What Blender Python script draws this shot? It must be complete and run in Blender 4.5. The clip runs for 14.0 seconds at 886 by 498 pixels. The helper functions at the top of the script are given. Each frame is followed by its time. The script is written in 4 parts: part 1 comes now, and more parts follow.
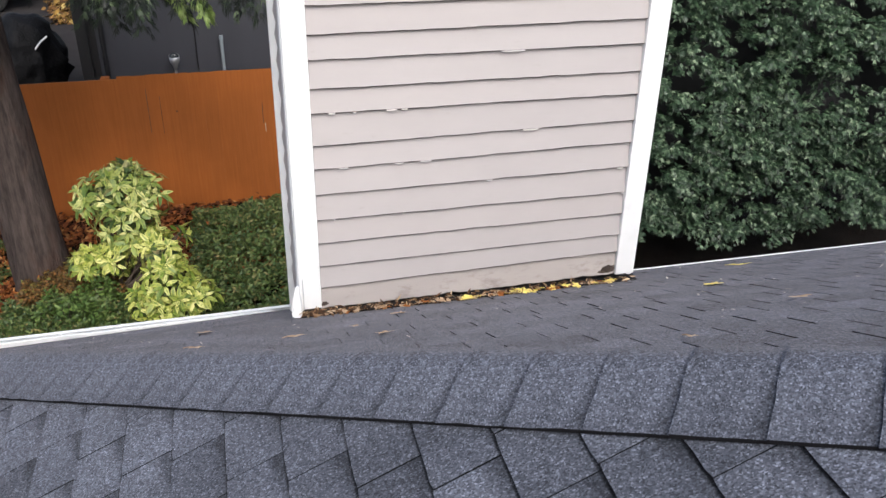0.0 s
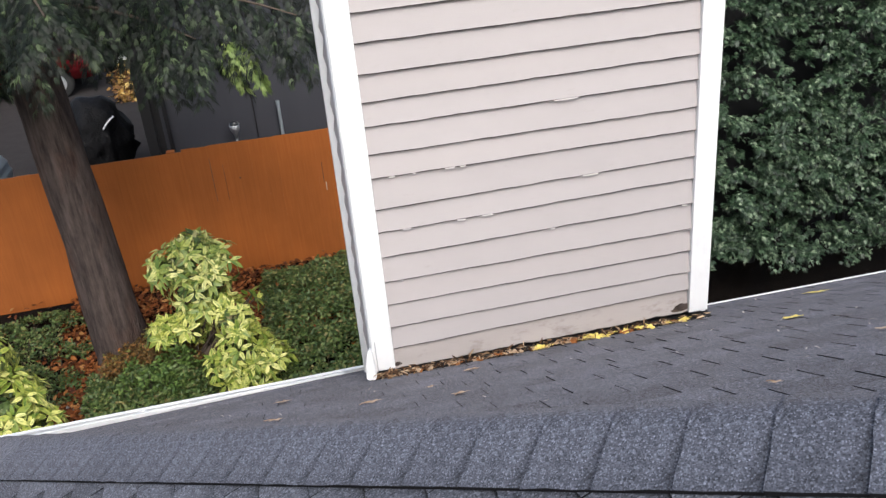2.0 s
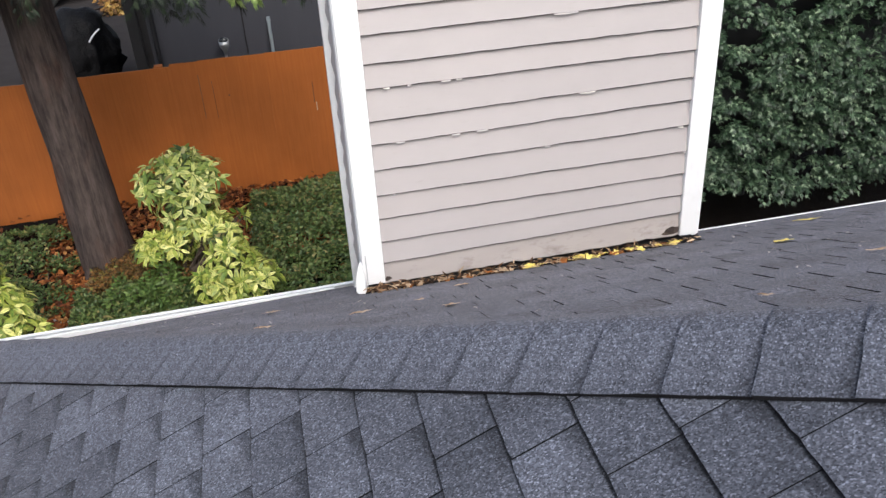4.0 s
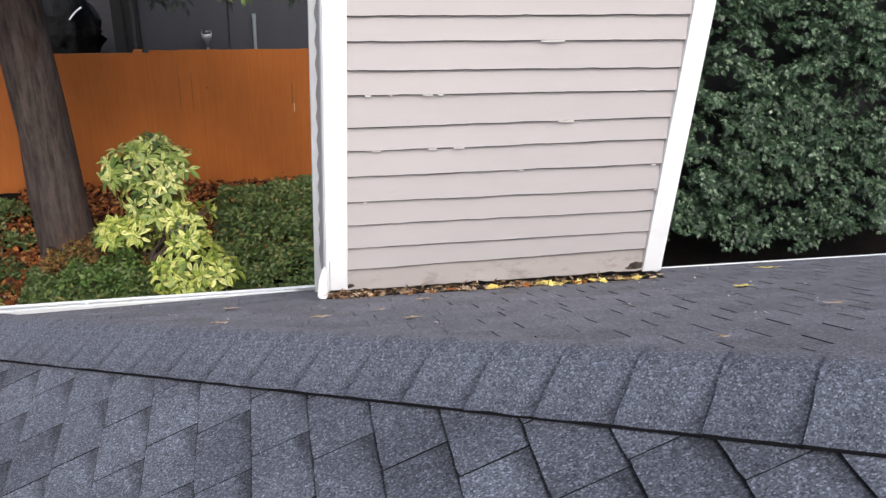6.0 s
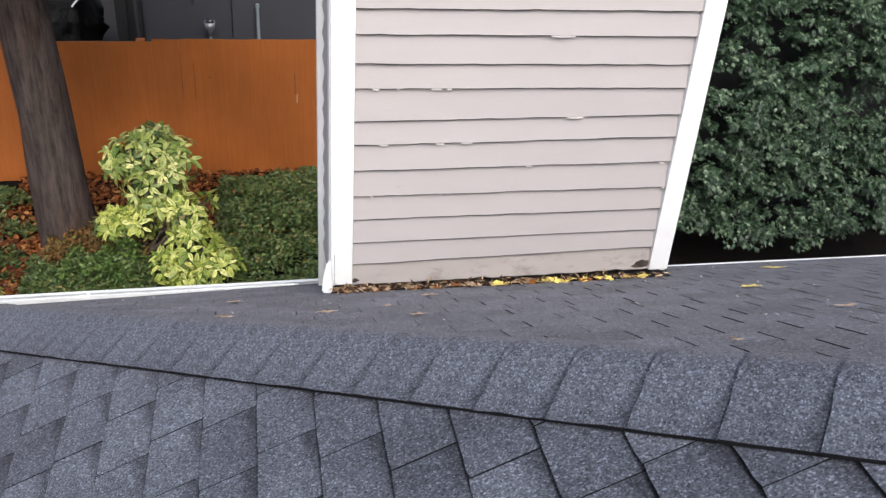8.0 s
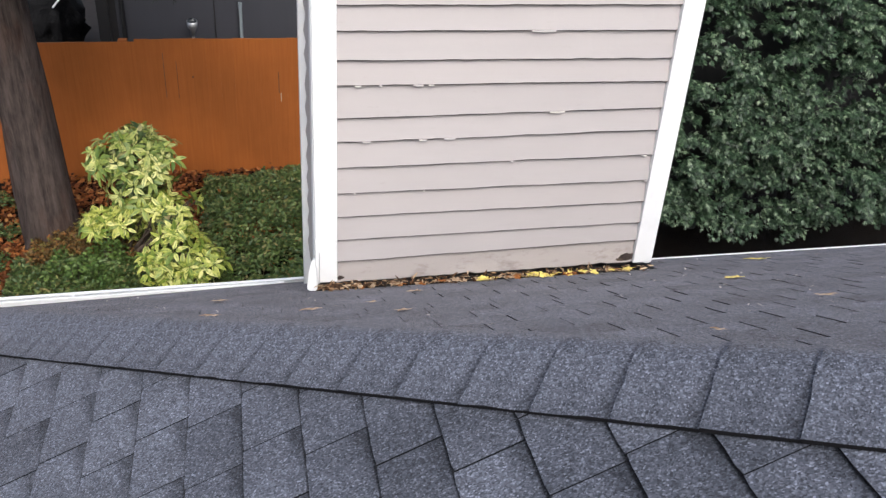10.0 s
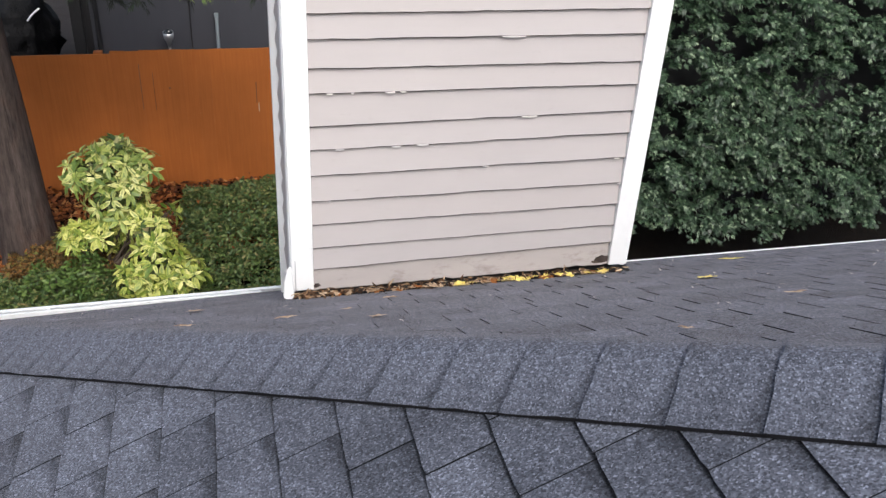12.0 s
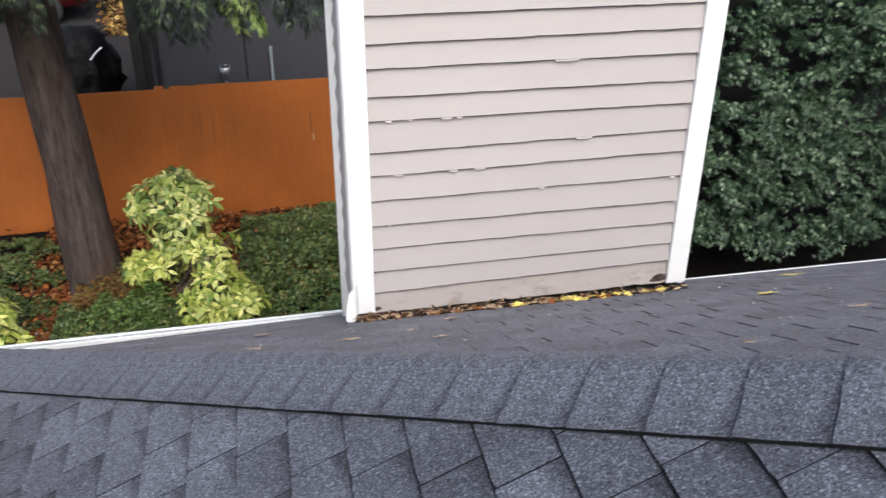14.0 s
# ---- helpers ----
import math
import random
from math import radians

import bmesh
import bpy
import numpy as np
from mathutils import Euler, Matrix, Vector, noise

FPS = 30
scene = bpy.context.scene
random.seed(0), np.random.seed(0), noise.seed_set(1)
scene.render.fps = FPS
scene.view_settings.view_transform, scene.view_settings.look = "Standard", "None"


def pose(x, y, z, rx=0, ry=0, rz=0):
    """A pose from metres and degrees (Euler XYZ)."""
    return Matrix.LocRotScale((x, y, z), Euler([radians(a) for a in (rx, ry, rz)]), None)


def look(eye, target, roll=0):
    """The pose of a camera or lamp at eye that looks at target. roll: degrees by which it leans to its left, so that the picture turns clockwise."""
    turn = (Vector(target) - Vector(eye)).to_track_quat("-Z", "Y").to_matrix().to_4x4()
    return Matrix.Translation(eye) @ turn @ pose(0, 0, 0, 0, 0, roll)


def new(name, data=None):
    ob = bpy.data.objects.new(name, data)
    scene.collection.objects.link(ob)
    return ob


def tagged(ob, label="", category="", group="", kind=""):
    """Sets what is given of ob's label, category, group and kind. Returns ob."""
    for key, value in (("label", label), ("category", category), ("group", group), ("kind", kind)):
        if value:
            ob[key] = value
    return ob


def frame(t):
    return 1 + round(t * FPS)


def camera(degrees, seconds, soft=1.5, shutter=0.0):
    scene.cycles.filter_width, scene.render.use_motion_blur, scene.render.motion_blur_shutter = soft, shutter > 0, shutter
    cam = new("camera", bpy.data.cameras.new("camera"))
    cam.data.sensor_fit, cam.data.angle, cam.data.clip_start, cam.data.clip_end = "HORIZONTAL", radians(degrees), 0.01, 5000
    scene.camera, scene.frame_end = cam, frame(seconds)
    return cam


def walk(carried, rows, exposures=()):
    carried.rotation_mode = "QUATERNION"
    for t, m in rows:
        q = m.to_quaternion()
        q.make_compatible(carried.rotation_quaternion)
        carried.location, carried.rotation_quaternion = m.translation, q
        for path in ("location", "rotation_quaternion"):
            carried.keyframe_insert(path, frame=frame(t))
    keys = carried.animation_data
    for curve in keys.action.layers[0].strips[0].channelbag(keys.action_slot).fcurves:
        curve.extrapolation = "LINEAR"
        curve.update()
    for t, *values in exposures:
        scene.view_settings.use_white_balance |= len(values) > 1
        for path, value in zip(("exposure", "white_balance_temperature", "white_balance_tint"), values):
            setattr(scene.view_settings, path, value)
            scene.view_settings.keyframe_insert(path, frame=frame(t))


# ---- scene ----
# Camera and walk
cam = camera(53.6, 14.0, 1.4, 0.3)
PATH = [
    (0.0, (-0.2411, -2.7942, 4.5758), (0.4006, -0.2591, 3.1055), 1.272),
    (0.5, (-0.2385, -2.7838, 4.5581), (0.4108, -0.2713, 3.0528), 2.096),
    (1.0, (-0.2463, -2.7805, 4.5493), (0.3834, -0.2541, 3.0591), 2.978),
    (1.5, (-0.2576, -2.7779, 4.5364), (0.3103, -0.2647, 2.9996), 3.011),
    (2.0, (-0.2414, -2.7730, 4.6192), (0.2030, -0.1252, 3.2807), -5.366),
    (2.5, (-0.2518, -2.7794, 4.6061), (0.2831, -0.1536, 3.2575), -0.569),
    (3.0, (-0.2554, -2.7848, 4.5964), (0.3393, -0.1755, 3.2405), 0.887),
    (3.5, (-0.2606, -2.7797, 4.5938), (0.3486, -0.1606, 3.2637), 1.397),
    (4.0, (-0.2624, -2.7807, 4.5708), (0.1843, -0.2529, 3.0181), -3.563),
    (4.2, (-0.2613, -2.7758, 4.5673), (0.3026, -0.2453, 3.0577), 1.123),
    (6.3, (-0.2805, -2.7855, 4.5663), (0.3100, -0.2566, 3.0644), 4.305),
    (6.5, (-0.2850, -2.7869, 4.5621), (0.3222, -0.2510, 3.0786), 4.980),
    (7.0, (-0.2880, -2.7827, 4.5678), (0.2154, -0.2651, 3.0159), -0.089),
    (7.5, (-0.2940, -2.7611, 4.5481), (0.2996, -0.2515, 3.0153), 6.096),
    (8.0, (-0.2931, -2.7540, 4.5631), (0.2850, -0.2373, 3.0360), 4.269),
    (8.5, (-0.2899, -2.7553, 4.5626), (0.3043, -0.2522, 3.0194), 3.697),
    (11.0, (-0.2724, -2.7729, 4.5603), (0.3634, -0.2649, 3.0419), 3.967),
    (11.5, (-0.2627, -2.7795, 4.5616), (0.3933, -0.2748, 3.0463), 3.259),
    (12.0, (-0.2574, -2.7799, 4.5636), (0.4176, -0.2762, 3.0549), 3.413),
    (12.5, (-0.2709, -2.7885, 4.5788), (0.3700, -0.2518, 3.1111), 3.934),
    (13.0, (-0.2845, -2.8054, 4.5850), (0.3087, -0.2542, 3.1223), 2.000),
    (13.5, (-0.2949, -2.8198, 4.5894), (0.4109, -0.2681, 3.1786), 3.678),
    (14.0, (-0.2932, -2.8233, 4.5830), (0.2160, -0.2425, 3.1409), 0.319),
]

walk(cam, [(t, look(e, a, r)) for t, e, a, r in PATH], [(0.0, 0.76), (14.0, 0.76)])

# World: an overcast autumn sky, with the sun well behind cloud
world = bpy.data.worlds.new("world")
scene.world = world
world.use_nodes = True
wn = world.node_tree.nodes
sky = wn.new("ShaderNodeTexSky")
sky.sky_type, sky.sun_disc = "NISHITA", False
sky.sun_elevation, sky.sun_rotation = radians(45), radians(176)
sky.dust_density, sky.ozone_density, sky.air_density = 4.0, 1.0, 1.0
grey = wn.new("ShaderNodeHueSaturation")
grey.inputs["Saturation"].default_value = 0.75
world.node_tree.links.new(sky.outputs[0], grey.inputs["Color"])
world.node_tree.links.new(grey.outputs[0], wn["Background"].inputs[0])
wn["Background"].inputs[1].default_value = 0.13
sun = new("sun", bpy.data.lights.new("sun", "SUN"))
sun.data.energy, sun.data.angle, sun.data.color = 1.15, radians(50), (0.95, 0.98, 1.0)
sun.matrix_world = look((0.6, -9, 9), (0, 0, 0))

# ---- Materials ----


class Mat:
    """A small builder of procedural node materials."""

    def __init__(self, name, rough=0.7, metal=0.0, spec=0.5, world=False):
        self.m = bpy.data.materials.new(name)
        self.m.use_nodes = True
        self.n, self.l = self.m.node_tree.nodes, self.m.node_tree.links
        self.b = self.n["Principled BSDF"]
        self.b.inputs["Roughness"].default_value = rough
        self.b.inputs["Metallic"].default_value = metal
        self.b.inputs["Specular IOR Level"].default_value = spec
        self.co = self.n.new("ShaderNodeNewGeometry").outputs["Position"] if world else self.n.new("ShaderNodeTexCoord").outputs["Object"]

    def put(self, socket, value):
        if isinstance(value, (int, float, tuple)):
            socket.default_value = value
        else:
            self.l.new(value, socket)

    def scaled(self, sx, sy, sz):
        n = self.n.new("ShaderNodeMapping")
        n.inputs["Scale"].default_value = (sx, sy, sz)
        self.l.new(self.co, n.inputs[0])
        return n.outputs[0]

    def noise(self, scale, detail=4, rough=0.55, vec=None):
        n = self.n.new("ShaderNodeTexNoise")
        n.inputs["Scale"].default_value, n.inputs["Detail"].default_value = scale, detail
        n.inputs["Roughness"].default_value = rough
        self.l.new(vec or self.co, n.inputs["Vector"])
        return n.outputs[0]

    def cells(self, scale, vec=None):
        n = self.n.new("ShaderNodeTexVoronoi")
        n.inputs["Scale"].default_value = scale
        self.l.new(vec or self.co, n.inputs["Vector"])
        return n.outputs["Color"]

    def ramp(self, fac, stops):
        n = self.n.new("ShaderNodeValToRGB")
        e = n.color_ramp.elements
        while len(e) < len(stops):
            e.new(0.5)
        for el, (p, c) in zip(e, stops):
            el.position, el.color = p, ((c, c, c) if isinstance(c, (int, float)) else c) + (1,)
        self.l.new(fac, n.inputs[0])
        return n.outputs[0]

    def mix(self, fac, a, b, mode="MIX"):
        n = self.n.new("ShaderNodeMix")
        n.data_type, n.blend_type = "RGBA", mode
        for i, v in ((0, fac), (6, a), (7, b)):
            self.put(n.inputs[i], v + (1,) if isinstance(v, tuple) and len(v) == 3 else v)
        return n.outputs[2]

    def random(self, island=False):
        if island:
            return self.n.new("ShaderNodeNewGeometry").outputs["Random Per Island"]
        return self.n.new("ShaderNodeObjectInfo").outputs["Random"]

    def uv(self, axis):
        n = self.n.new("ShaderNodeUVMap")
        s = self.n.new("ShaderNodeSeparateXYZ")
        self.l.new(n.outputs[0], s.inputs[0])
        return s.outputs[axis]

    def done(self, colour, bump=None, strength=0.3, distance=0.003, rough=None):
        self.put(self.b.inputs["Base Color"], colour + (1,) if isinstance(colour, tuple) and len(colour) == 3 else colour)
        if rough is not None:
            self.put(self.b.inputs["Roughness"], rough)
        if bump is not None:
            n = self.n.new("ShaderNodeBump")
            n.inputs["Strength"].default_value, n.inputs["Distance"].default_value = strength, distance
            self.l.new(bump, n.inputs["Height"])
            self.l.new(n.outputs[0], self.b.inputs["Normal"])
        return self.m


def shingle_material(name, island, shade=0.50, spread=1.0, edge=0.285):
    m = Mat(name, 0.9, spec=0.12)
    grain = m.cells(330)
    fine = m.noise(900, 2)
    lo, mid, hi = (0.084, 0.091, 0.113), (0.106, 0.114, 0.142), (0.129, 0.139, 0.171)
    lo, hi = (tuple(b + spread * (a - b) for a, b in zip(c, mid)) for c in (lo, hi))
    tone = m.ramp(m.random(island), [(0, lo), (0.5, mid), (1, hi)])
    speck = m.ramp(grain, [(0.10, 0.42), (0.42, 0.80), (0.72, 1.15), (0.93, 2.3)])
    col = m.mix(1.0, tone, speck, "MULTIPLY")
    blot = m.ramp(m.noise(5, 5), [(0.3, 0.78), (0.7, 1.22)])
    col = m.mix(1.0, col, blot, "MULTIPLY")
    clot = m.ramp(m.noise(150, 3, 0.6), [(0.30, 0.76), (0.52, 1.0), (0.72, 1.28)])
    col = m.mix(1.0, col, clot, "MULTIPLY")
    # darker granules pressed in along each tab's head, with the butt's shade painted in
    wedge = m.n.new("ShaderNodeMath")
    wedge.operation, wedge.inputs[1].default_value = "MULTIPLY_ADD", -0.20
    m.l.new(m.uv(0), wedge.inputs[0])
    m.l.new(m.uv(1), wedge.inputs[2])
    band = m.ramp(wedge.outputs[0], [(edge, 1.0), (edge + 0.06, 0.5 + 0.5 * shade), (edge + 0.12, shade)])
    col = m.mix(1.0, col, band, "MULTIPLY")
    # thin dark line paints the shade under the overlapping course
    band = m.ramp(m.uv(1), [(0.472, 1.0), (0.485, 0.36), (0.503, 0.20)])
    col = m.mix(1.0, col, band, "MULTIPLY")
    m.b.inputs["Sheen Weight"].default_value = 0.17
    m.b.inputs["Sheen Roughness"].default_value = 0.24
    m.b.inputs["Sheen Tint"].default_value = (1.0, 0.93, 0.94, 1)
    return m.done(col, m.mix(0.5, grain, fine), 0.6, 0.003)


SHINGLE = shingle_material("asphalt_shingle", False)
# the caps' bands paint the soft shade beside each butt
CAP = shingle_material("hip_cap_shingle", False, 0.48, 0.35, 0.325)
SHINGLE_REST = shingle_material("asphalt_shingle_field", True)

# near-black cut edges, which also paint the shade lines below butts and caps
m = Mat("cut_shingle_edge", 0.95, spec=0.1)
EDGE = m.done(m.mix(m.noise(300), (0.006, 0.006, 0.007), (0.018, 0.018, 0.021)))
m = Mat("roof_felt", 0.95, spec=0.1)
FELT = m.done(m.mix(m.noise(40), (0.012, 0.012, 0.014), (0.03, 0.03, 0.034)))

m = Mat("lap_siding_paint", 0.55, spec=0.35, world=True)
base = m.mix(m.noise(2.2, 5, vec=m.scaled(1, 1, 5)), (0.405, 0.374, 0.37), (0.47, 0.437, 0.434))
base = m.mix(m.ramp(m.random(), [(0, 0.0), (1, 0.35)]), base, (0.44, 0.395, 0.38))
dirt = m.ramp(m.noise(16, 8, 0.7, m.scaled(1, 1, 3)), [(0.60, 0.0), (0.78, 0.35)])
SIDING = m.done(m.mix(dirt, base, (0.30, 0.255, 0.22)), m.noise(60, 6, vec=m.scaled(1, 1, 8)), 0.25, 0.002)

m = Mat("weathered_siding", 0.75, spec=0.25, world=True)
base = m.mix(m.noise(3.5, 6, vec=m.scaled(1, 1, 6)), (0.37, 0.335, 0.32), (0.46, 0.42, 0.405))
stain = m.ramp(m.noise(7, 8, 0.7, m.scaled(1, 1, 2.5)), [(0.52, 0.0), (0.72, 0.75)])
SIDING_OLD = m.done(m.mix(stain, base, (0.19, 0.155, 0.13)), m.noise(50, 6, vec=m.scaled(1, 1, 9)), 0.5, 0.003)

# shadow line under each lap, painted dark on the board's foot
m = Mat("lap_shade_line", 0.85, spec=0.2, world=True)
LAP_SHADE = m.done(m.mix(m.ramp(m.noise(38, 6, 0.7), [(0.35, 0.0), (0.7, 1.0)]), (0.075, 0.064, 0.06), (0.17, 0.15, 0.14)))

m = Mat("white_paint", 0.45, spec=0.4)
WHITE = m.done(m.mix(m.ramp(m.noise(9, 6, 0.65), [(0.5, 0.0), (0.8, 0.5)]), (0.84, 0.845, 0.85), (0.68, 0.68, 0.67)),
               m.noise(35, 4, vec=m.scaled(1, 1, 0.2)), 0.15, 0.002)
m = Mat("gutter_enamel", 0.35, spec=0.5)
GUTTER = m.done(m.mix(m.ramp(m.noise(14, 6, 0.7), [(0.55, 0.0), (0.8, 0.5)]), (0.86, 0.865, 0.865), (0.5, 0.5, 0.47)))
m = Mat("bare_wood_edge", 0.8)
RAW = m.done(m.mix(m.noise(80, 5), (0.40, 0.37, 0.345), (0.56, 0.53, 0.50)))

m = Mat("fence_stain", 0.7, spec=0.3, world=True)
grain = m.noise(6, 8, 0.65, m.scaled(9, 9, 0.35))
col = m.mix(m.ramp(grain, [(0.35, 0.0), (0.7, 1.0)]), (0.325, 0.093, 0.017), (0.385, 0.115, 0.023))
col = m.mix(m.ramp(m.random(), [(0, 0.0), (1, 0.30)]), col, (0.28, 0.085, 0.018))
cloud = m.ramp(m.noise(1.1, 4, 0.5), [(0.35, 0.86), (0.65, 1.12)])
col = m.mix(1.0, col, cloud, "MULTIPLY")
streak = m.ramp(m.noise(3.0, 6, 0.7, m.scaled(7, 7, 0.18)), [(0.60, 0.0), (0.78, 0.35)])
col = m.mix(streak, col, (0.14, 0.045, 0.015))
FENCE = m.done(col, grain, 0.2, 0.003)

m = Mat("bark", 0.95, spec=0.15)
ridge = m.mix(0.5, m.noise(5, 6, 0.65, m.scaled(3.2, 3.2, 0.8)), m.noise(9, 8, 0.7, m.scaled(3.2, 3.2, 0.22)))
fib = m.noise(30, 6, 0.7, m.scaled(2, 2, 0.2))
col = m.mix(m.ramp(ridge, [(0.38, 0.0), (0.66, 1.0)]), (0.034, 0.027, 0.025), (0.135, 0.104, 0.094))
rust = m.ramp(m.noise(4, 5, 0.6, m.scaled(1, 1, 0.4)), [(0.52, 0.0), (0.7, 0.5)])
col = m.mix(rust, col, (0.095, 0.045, 0.030))
col = m.mix(m.ramp(fib, [(0.62, 0.0), (0.82, 0.45)]), col, (0.24, 0.20, 0.18))
BARK = m.done(col, m.mix(0.35, ridge, fib), 1.0, 0.04)
m = Mat("twig", 0.9)
TWIG = m.done(m.mix(m.noise(40), (0.05, 0.035, 0.025), (0.12, 0.09, 0.07)))

# soil taken near black, with the shade under the hedge in its colour
m = Mat("soil", 1.0, spec=0.1)
col = m.mix(m.noise(3, 8, 0.7), (0.007, 0.0055, 0.005), (0.018, 0.013, 0.010))
SOIL = m.done(col, m.noise(28, 8, 0.7), 1.0, 0.03)
m = Mat("asphalt", 1.0, spec=0.05)
ASPHALT = m.done(m.mix(m.noise(4, 8, 0.7), (0.028, 0.025, 0.025), (0.055, 0.050, 0.049)), m.cells(120), 0.4, 0.004)


def leaf_material(name, stops, rough=0.5, spec=0.4, gloss=None):
    m = Mat(name, rough, spec=spec)
    col = m.ramp(m.random(True), stops)
    col = m.mix(1.0, col, m.ramp(m.noise(25, 3), [(0.3, 0.8), (0.7, 1.2)]), "MULTIPLY")
    m.b.inputs["Subsurface Weight"].default_value = 0.0
    return m.done(col)


HEDGE_LEAF = leaf_material("hedge_sprays", [(0, (0.010, 0.024, 0.012)), (0.45, (0.030, 0.062, 0.031)), (0.8, (0.074, 0.128, 0.069)), (1, (0.25, 0.33, 0.21))], 0.42, 0.5)
CEDAR_LEAF = leaf_material("cedar_sprays", [(0, (0.003, 0.006, 0.003)), (0.6, (0.008, 0.015, 0.007)), (0.88, (0.023, 0.040, 0.018)), (1, (0.10, 0.14, 0.06))], 0.55)
CEDAR_TIP = leaf_material("fresh_cedar_sprays", [(0, (0.12, 0.19, 0.04)), (1, (0.24, 0.31, 0.09))], 0.5)
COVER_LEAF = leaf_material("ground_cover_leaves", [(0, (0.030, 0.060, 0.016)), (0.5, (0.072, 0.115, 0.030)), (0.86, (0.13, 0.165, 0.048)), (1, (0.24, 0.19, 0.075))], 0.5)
RUSTY_LEAF = leaf_material("rusty_ground_cover_leaves", [(0, (0.05, 0.035, 0.015)), (0.4, (0.13, 0.075, 0.022)), (0.75, (0.22, 0.10, 0.03)), (1, (0.16, 0.17, 0.04))], 0.6, 0.3)
FRESH_LEAF = leaf_material("fresh_ground_cover_leaves", [(0, (0.04, 0.085, 0.016)), (1, (0.12, 0.18, 0.04))], 0.5)
LITTER = leaf_material("fallen_leaves", [(0, (0.06, 0.020, 0.010)), (0.5, (0.19, 0.058, 0.018)), (0.85, (0.32, 0.11, 0.030)), (1, (0.42, 0.22, 0.08))], 0.8, 0.2)
CRUMB = leaf_material("leaf_crumb", [(0, (0.03, 0.018, 0.012)), (0.4, (0.12, 0.06, 0.03)), (0.75, (0.30, 0.19, 0.11)), (1, (0.52, 0.40, 0.27))], 0.8, 0.2)
GOLD = leaf_material("golden_drift_leaf", [(0, (0.05, 0.025, 0.012)), (0.45, (0.17, 0.085, 0.03)), (0.8, (0.34, 0.20, 0.05)), (1, (0.55, 0.40, 0.14))], 0.8, 0.2)
YELLOW = leaf_material("yellow_maple_leaf", [(0, (0.72, 0.40, 0.04)), (0.5, (0.88, 0.64, 0.06)), (1, (0.88, 0.76, 0.26))], 0.6, 0.3)
TAN = leaf_material("tan_dead_leaf", [(0, (0.30, 0.13, 0.06)), (0.6, (0.42, 0.22, 0.11)), (1, (0.55, 0.45, 0.33))], 0.7, 0.2)



def variegated_material(name, green, cream):
    """Leaves with a green streak along the middle, broken into cream margins; some are almost all cream."""
    m = Mat(name, 0.42, spec=0.4)
    g = m.ramp(m.random(True), [(0, green[0]), (1, green[1])])
    c = m.ramp(m.random(True), [(0, cream[0]), (0.5, cream[1]), (1, cream[2])])
    middle = m.ramp(m.uv(0), [(0.20, 0.0), (0.40, 1.0), (0.60, 1.0), (0.80, 0.0)])
    blotch = m.ramp(m.noise(30, 3), [(0.42, 0.0), (0.60, 0.9)])
    return m.done(m.mix(m.mix(1.0, middle, blotch, "MULTIPLY"), c, g))


VARIEGATED = variegated_material("yellow_variegated_leaf", ((0.07, 0.14, 0.02), (0.16, 0.24, 0.04)), ((0.14, 0.21, 0.03), (0.40, 0.43, 0.08), (0.72, 0.69, 0.24)))
PALE_LEAF = variegated_material("pale_variegated_leaf", ((0.06, 0.12, 0.025), (0.13, 0.20, 0.05)), ((0.08, 0.14, 0.025), (0.28, 0.33, 0.07), (0.68, 0.65, 0.26)))

m = Mat("grey_panel_paint", 0.6, spec=0.35, world=True)
PANEL = m.done(m.mix(m.noise(2, 6, 0.6, m.scaled(2, 2, 0.3)), (0.040, 0.042, 0.052), (0.060, 0.061, 0.072)), m.noise(90, 4), 0.15, 0.001)
# near-black: dark trim, and shade painted in the hedge and under the siding
m = Mat("dark_trim_and_shade", 0.6)
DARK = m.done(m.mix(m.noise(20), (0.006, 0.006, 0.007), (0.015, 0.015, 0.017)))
m = Mat("galvanised_steel", 0.4, 0.6)
STEEL = m.done(m.mix(m.noise(20, 5), (0.35, 0.36, 0.38), (0.55, 0.56, 0.58)))
m = Mat("black_plastic_sheet", 0.65, spec=0.25)
BLACK = m.done(m.mix(m.noise(12), (0.002, 0.002, 0.003), (0.006, 0.006, 0.007)), m.noise(14, 6), 0.8, 0.03)
m = Mat("red_car_paint", 0.25, spec=0.6)
RED = m.done(m.mix(m.noise(3), (0.10, 0.006, 0.009), (0.14, 0.009, 0.012)))
m = Mat("tyre_rubber", 0.85)
RUBBER = m.done(m.mix(m.noise(30), (0.012, 0.012, 0.012), (0.03, 0.03, 0.03)))
m = Mat("car_glass", 0.08, spec=0.6)
GLASS = m.done((0.02, 0.024, 0.028))
m = Mat("pale_blue_paint", 0.35, spec=0.5)
PALE = m.done(m.mix(m.noise(5), (0.22, 0.26, 0.28), (0.30, 0.34, 0.36)))
m = Mat("stucco", 0.9)
WALL = m.done(m.mix(m.noise(6, 6), (0.36, 0.31, 0.28), (0.46, 0.40, 0.37)), m.noise(60), 0.3, 0.004)

# ---- Builders ----


def link(name, mesh, material, parent=None, label="", kind=""):
    ob = new(name, mesh)
    if material and not mesh.materials:
        mesh.materials.append(material)
    if parent:
        ob.parent = parent
    return tagged(ob, label=label, kind=kind)


def part(name, bm, material, parent, label="", kind="", smooth=False):
    bmesh.ops.recalc_face_normals(bm, faces=bm.faces)
    mesh = bpy.data.meshes.new(name)
    bm.to_mesh(mesh)
    bm.free()
    if smooth:
        mesh.shade_smooth()
    return link(name, mesh, material, parent, label, kind)


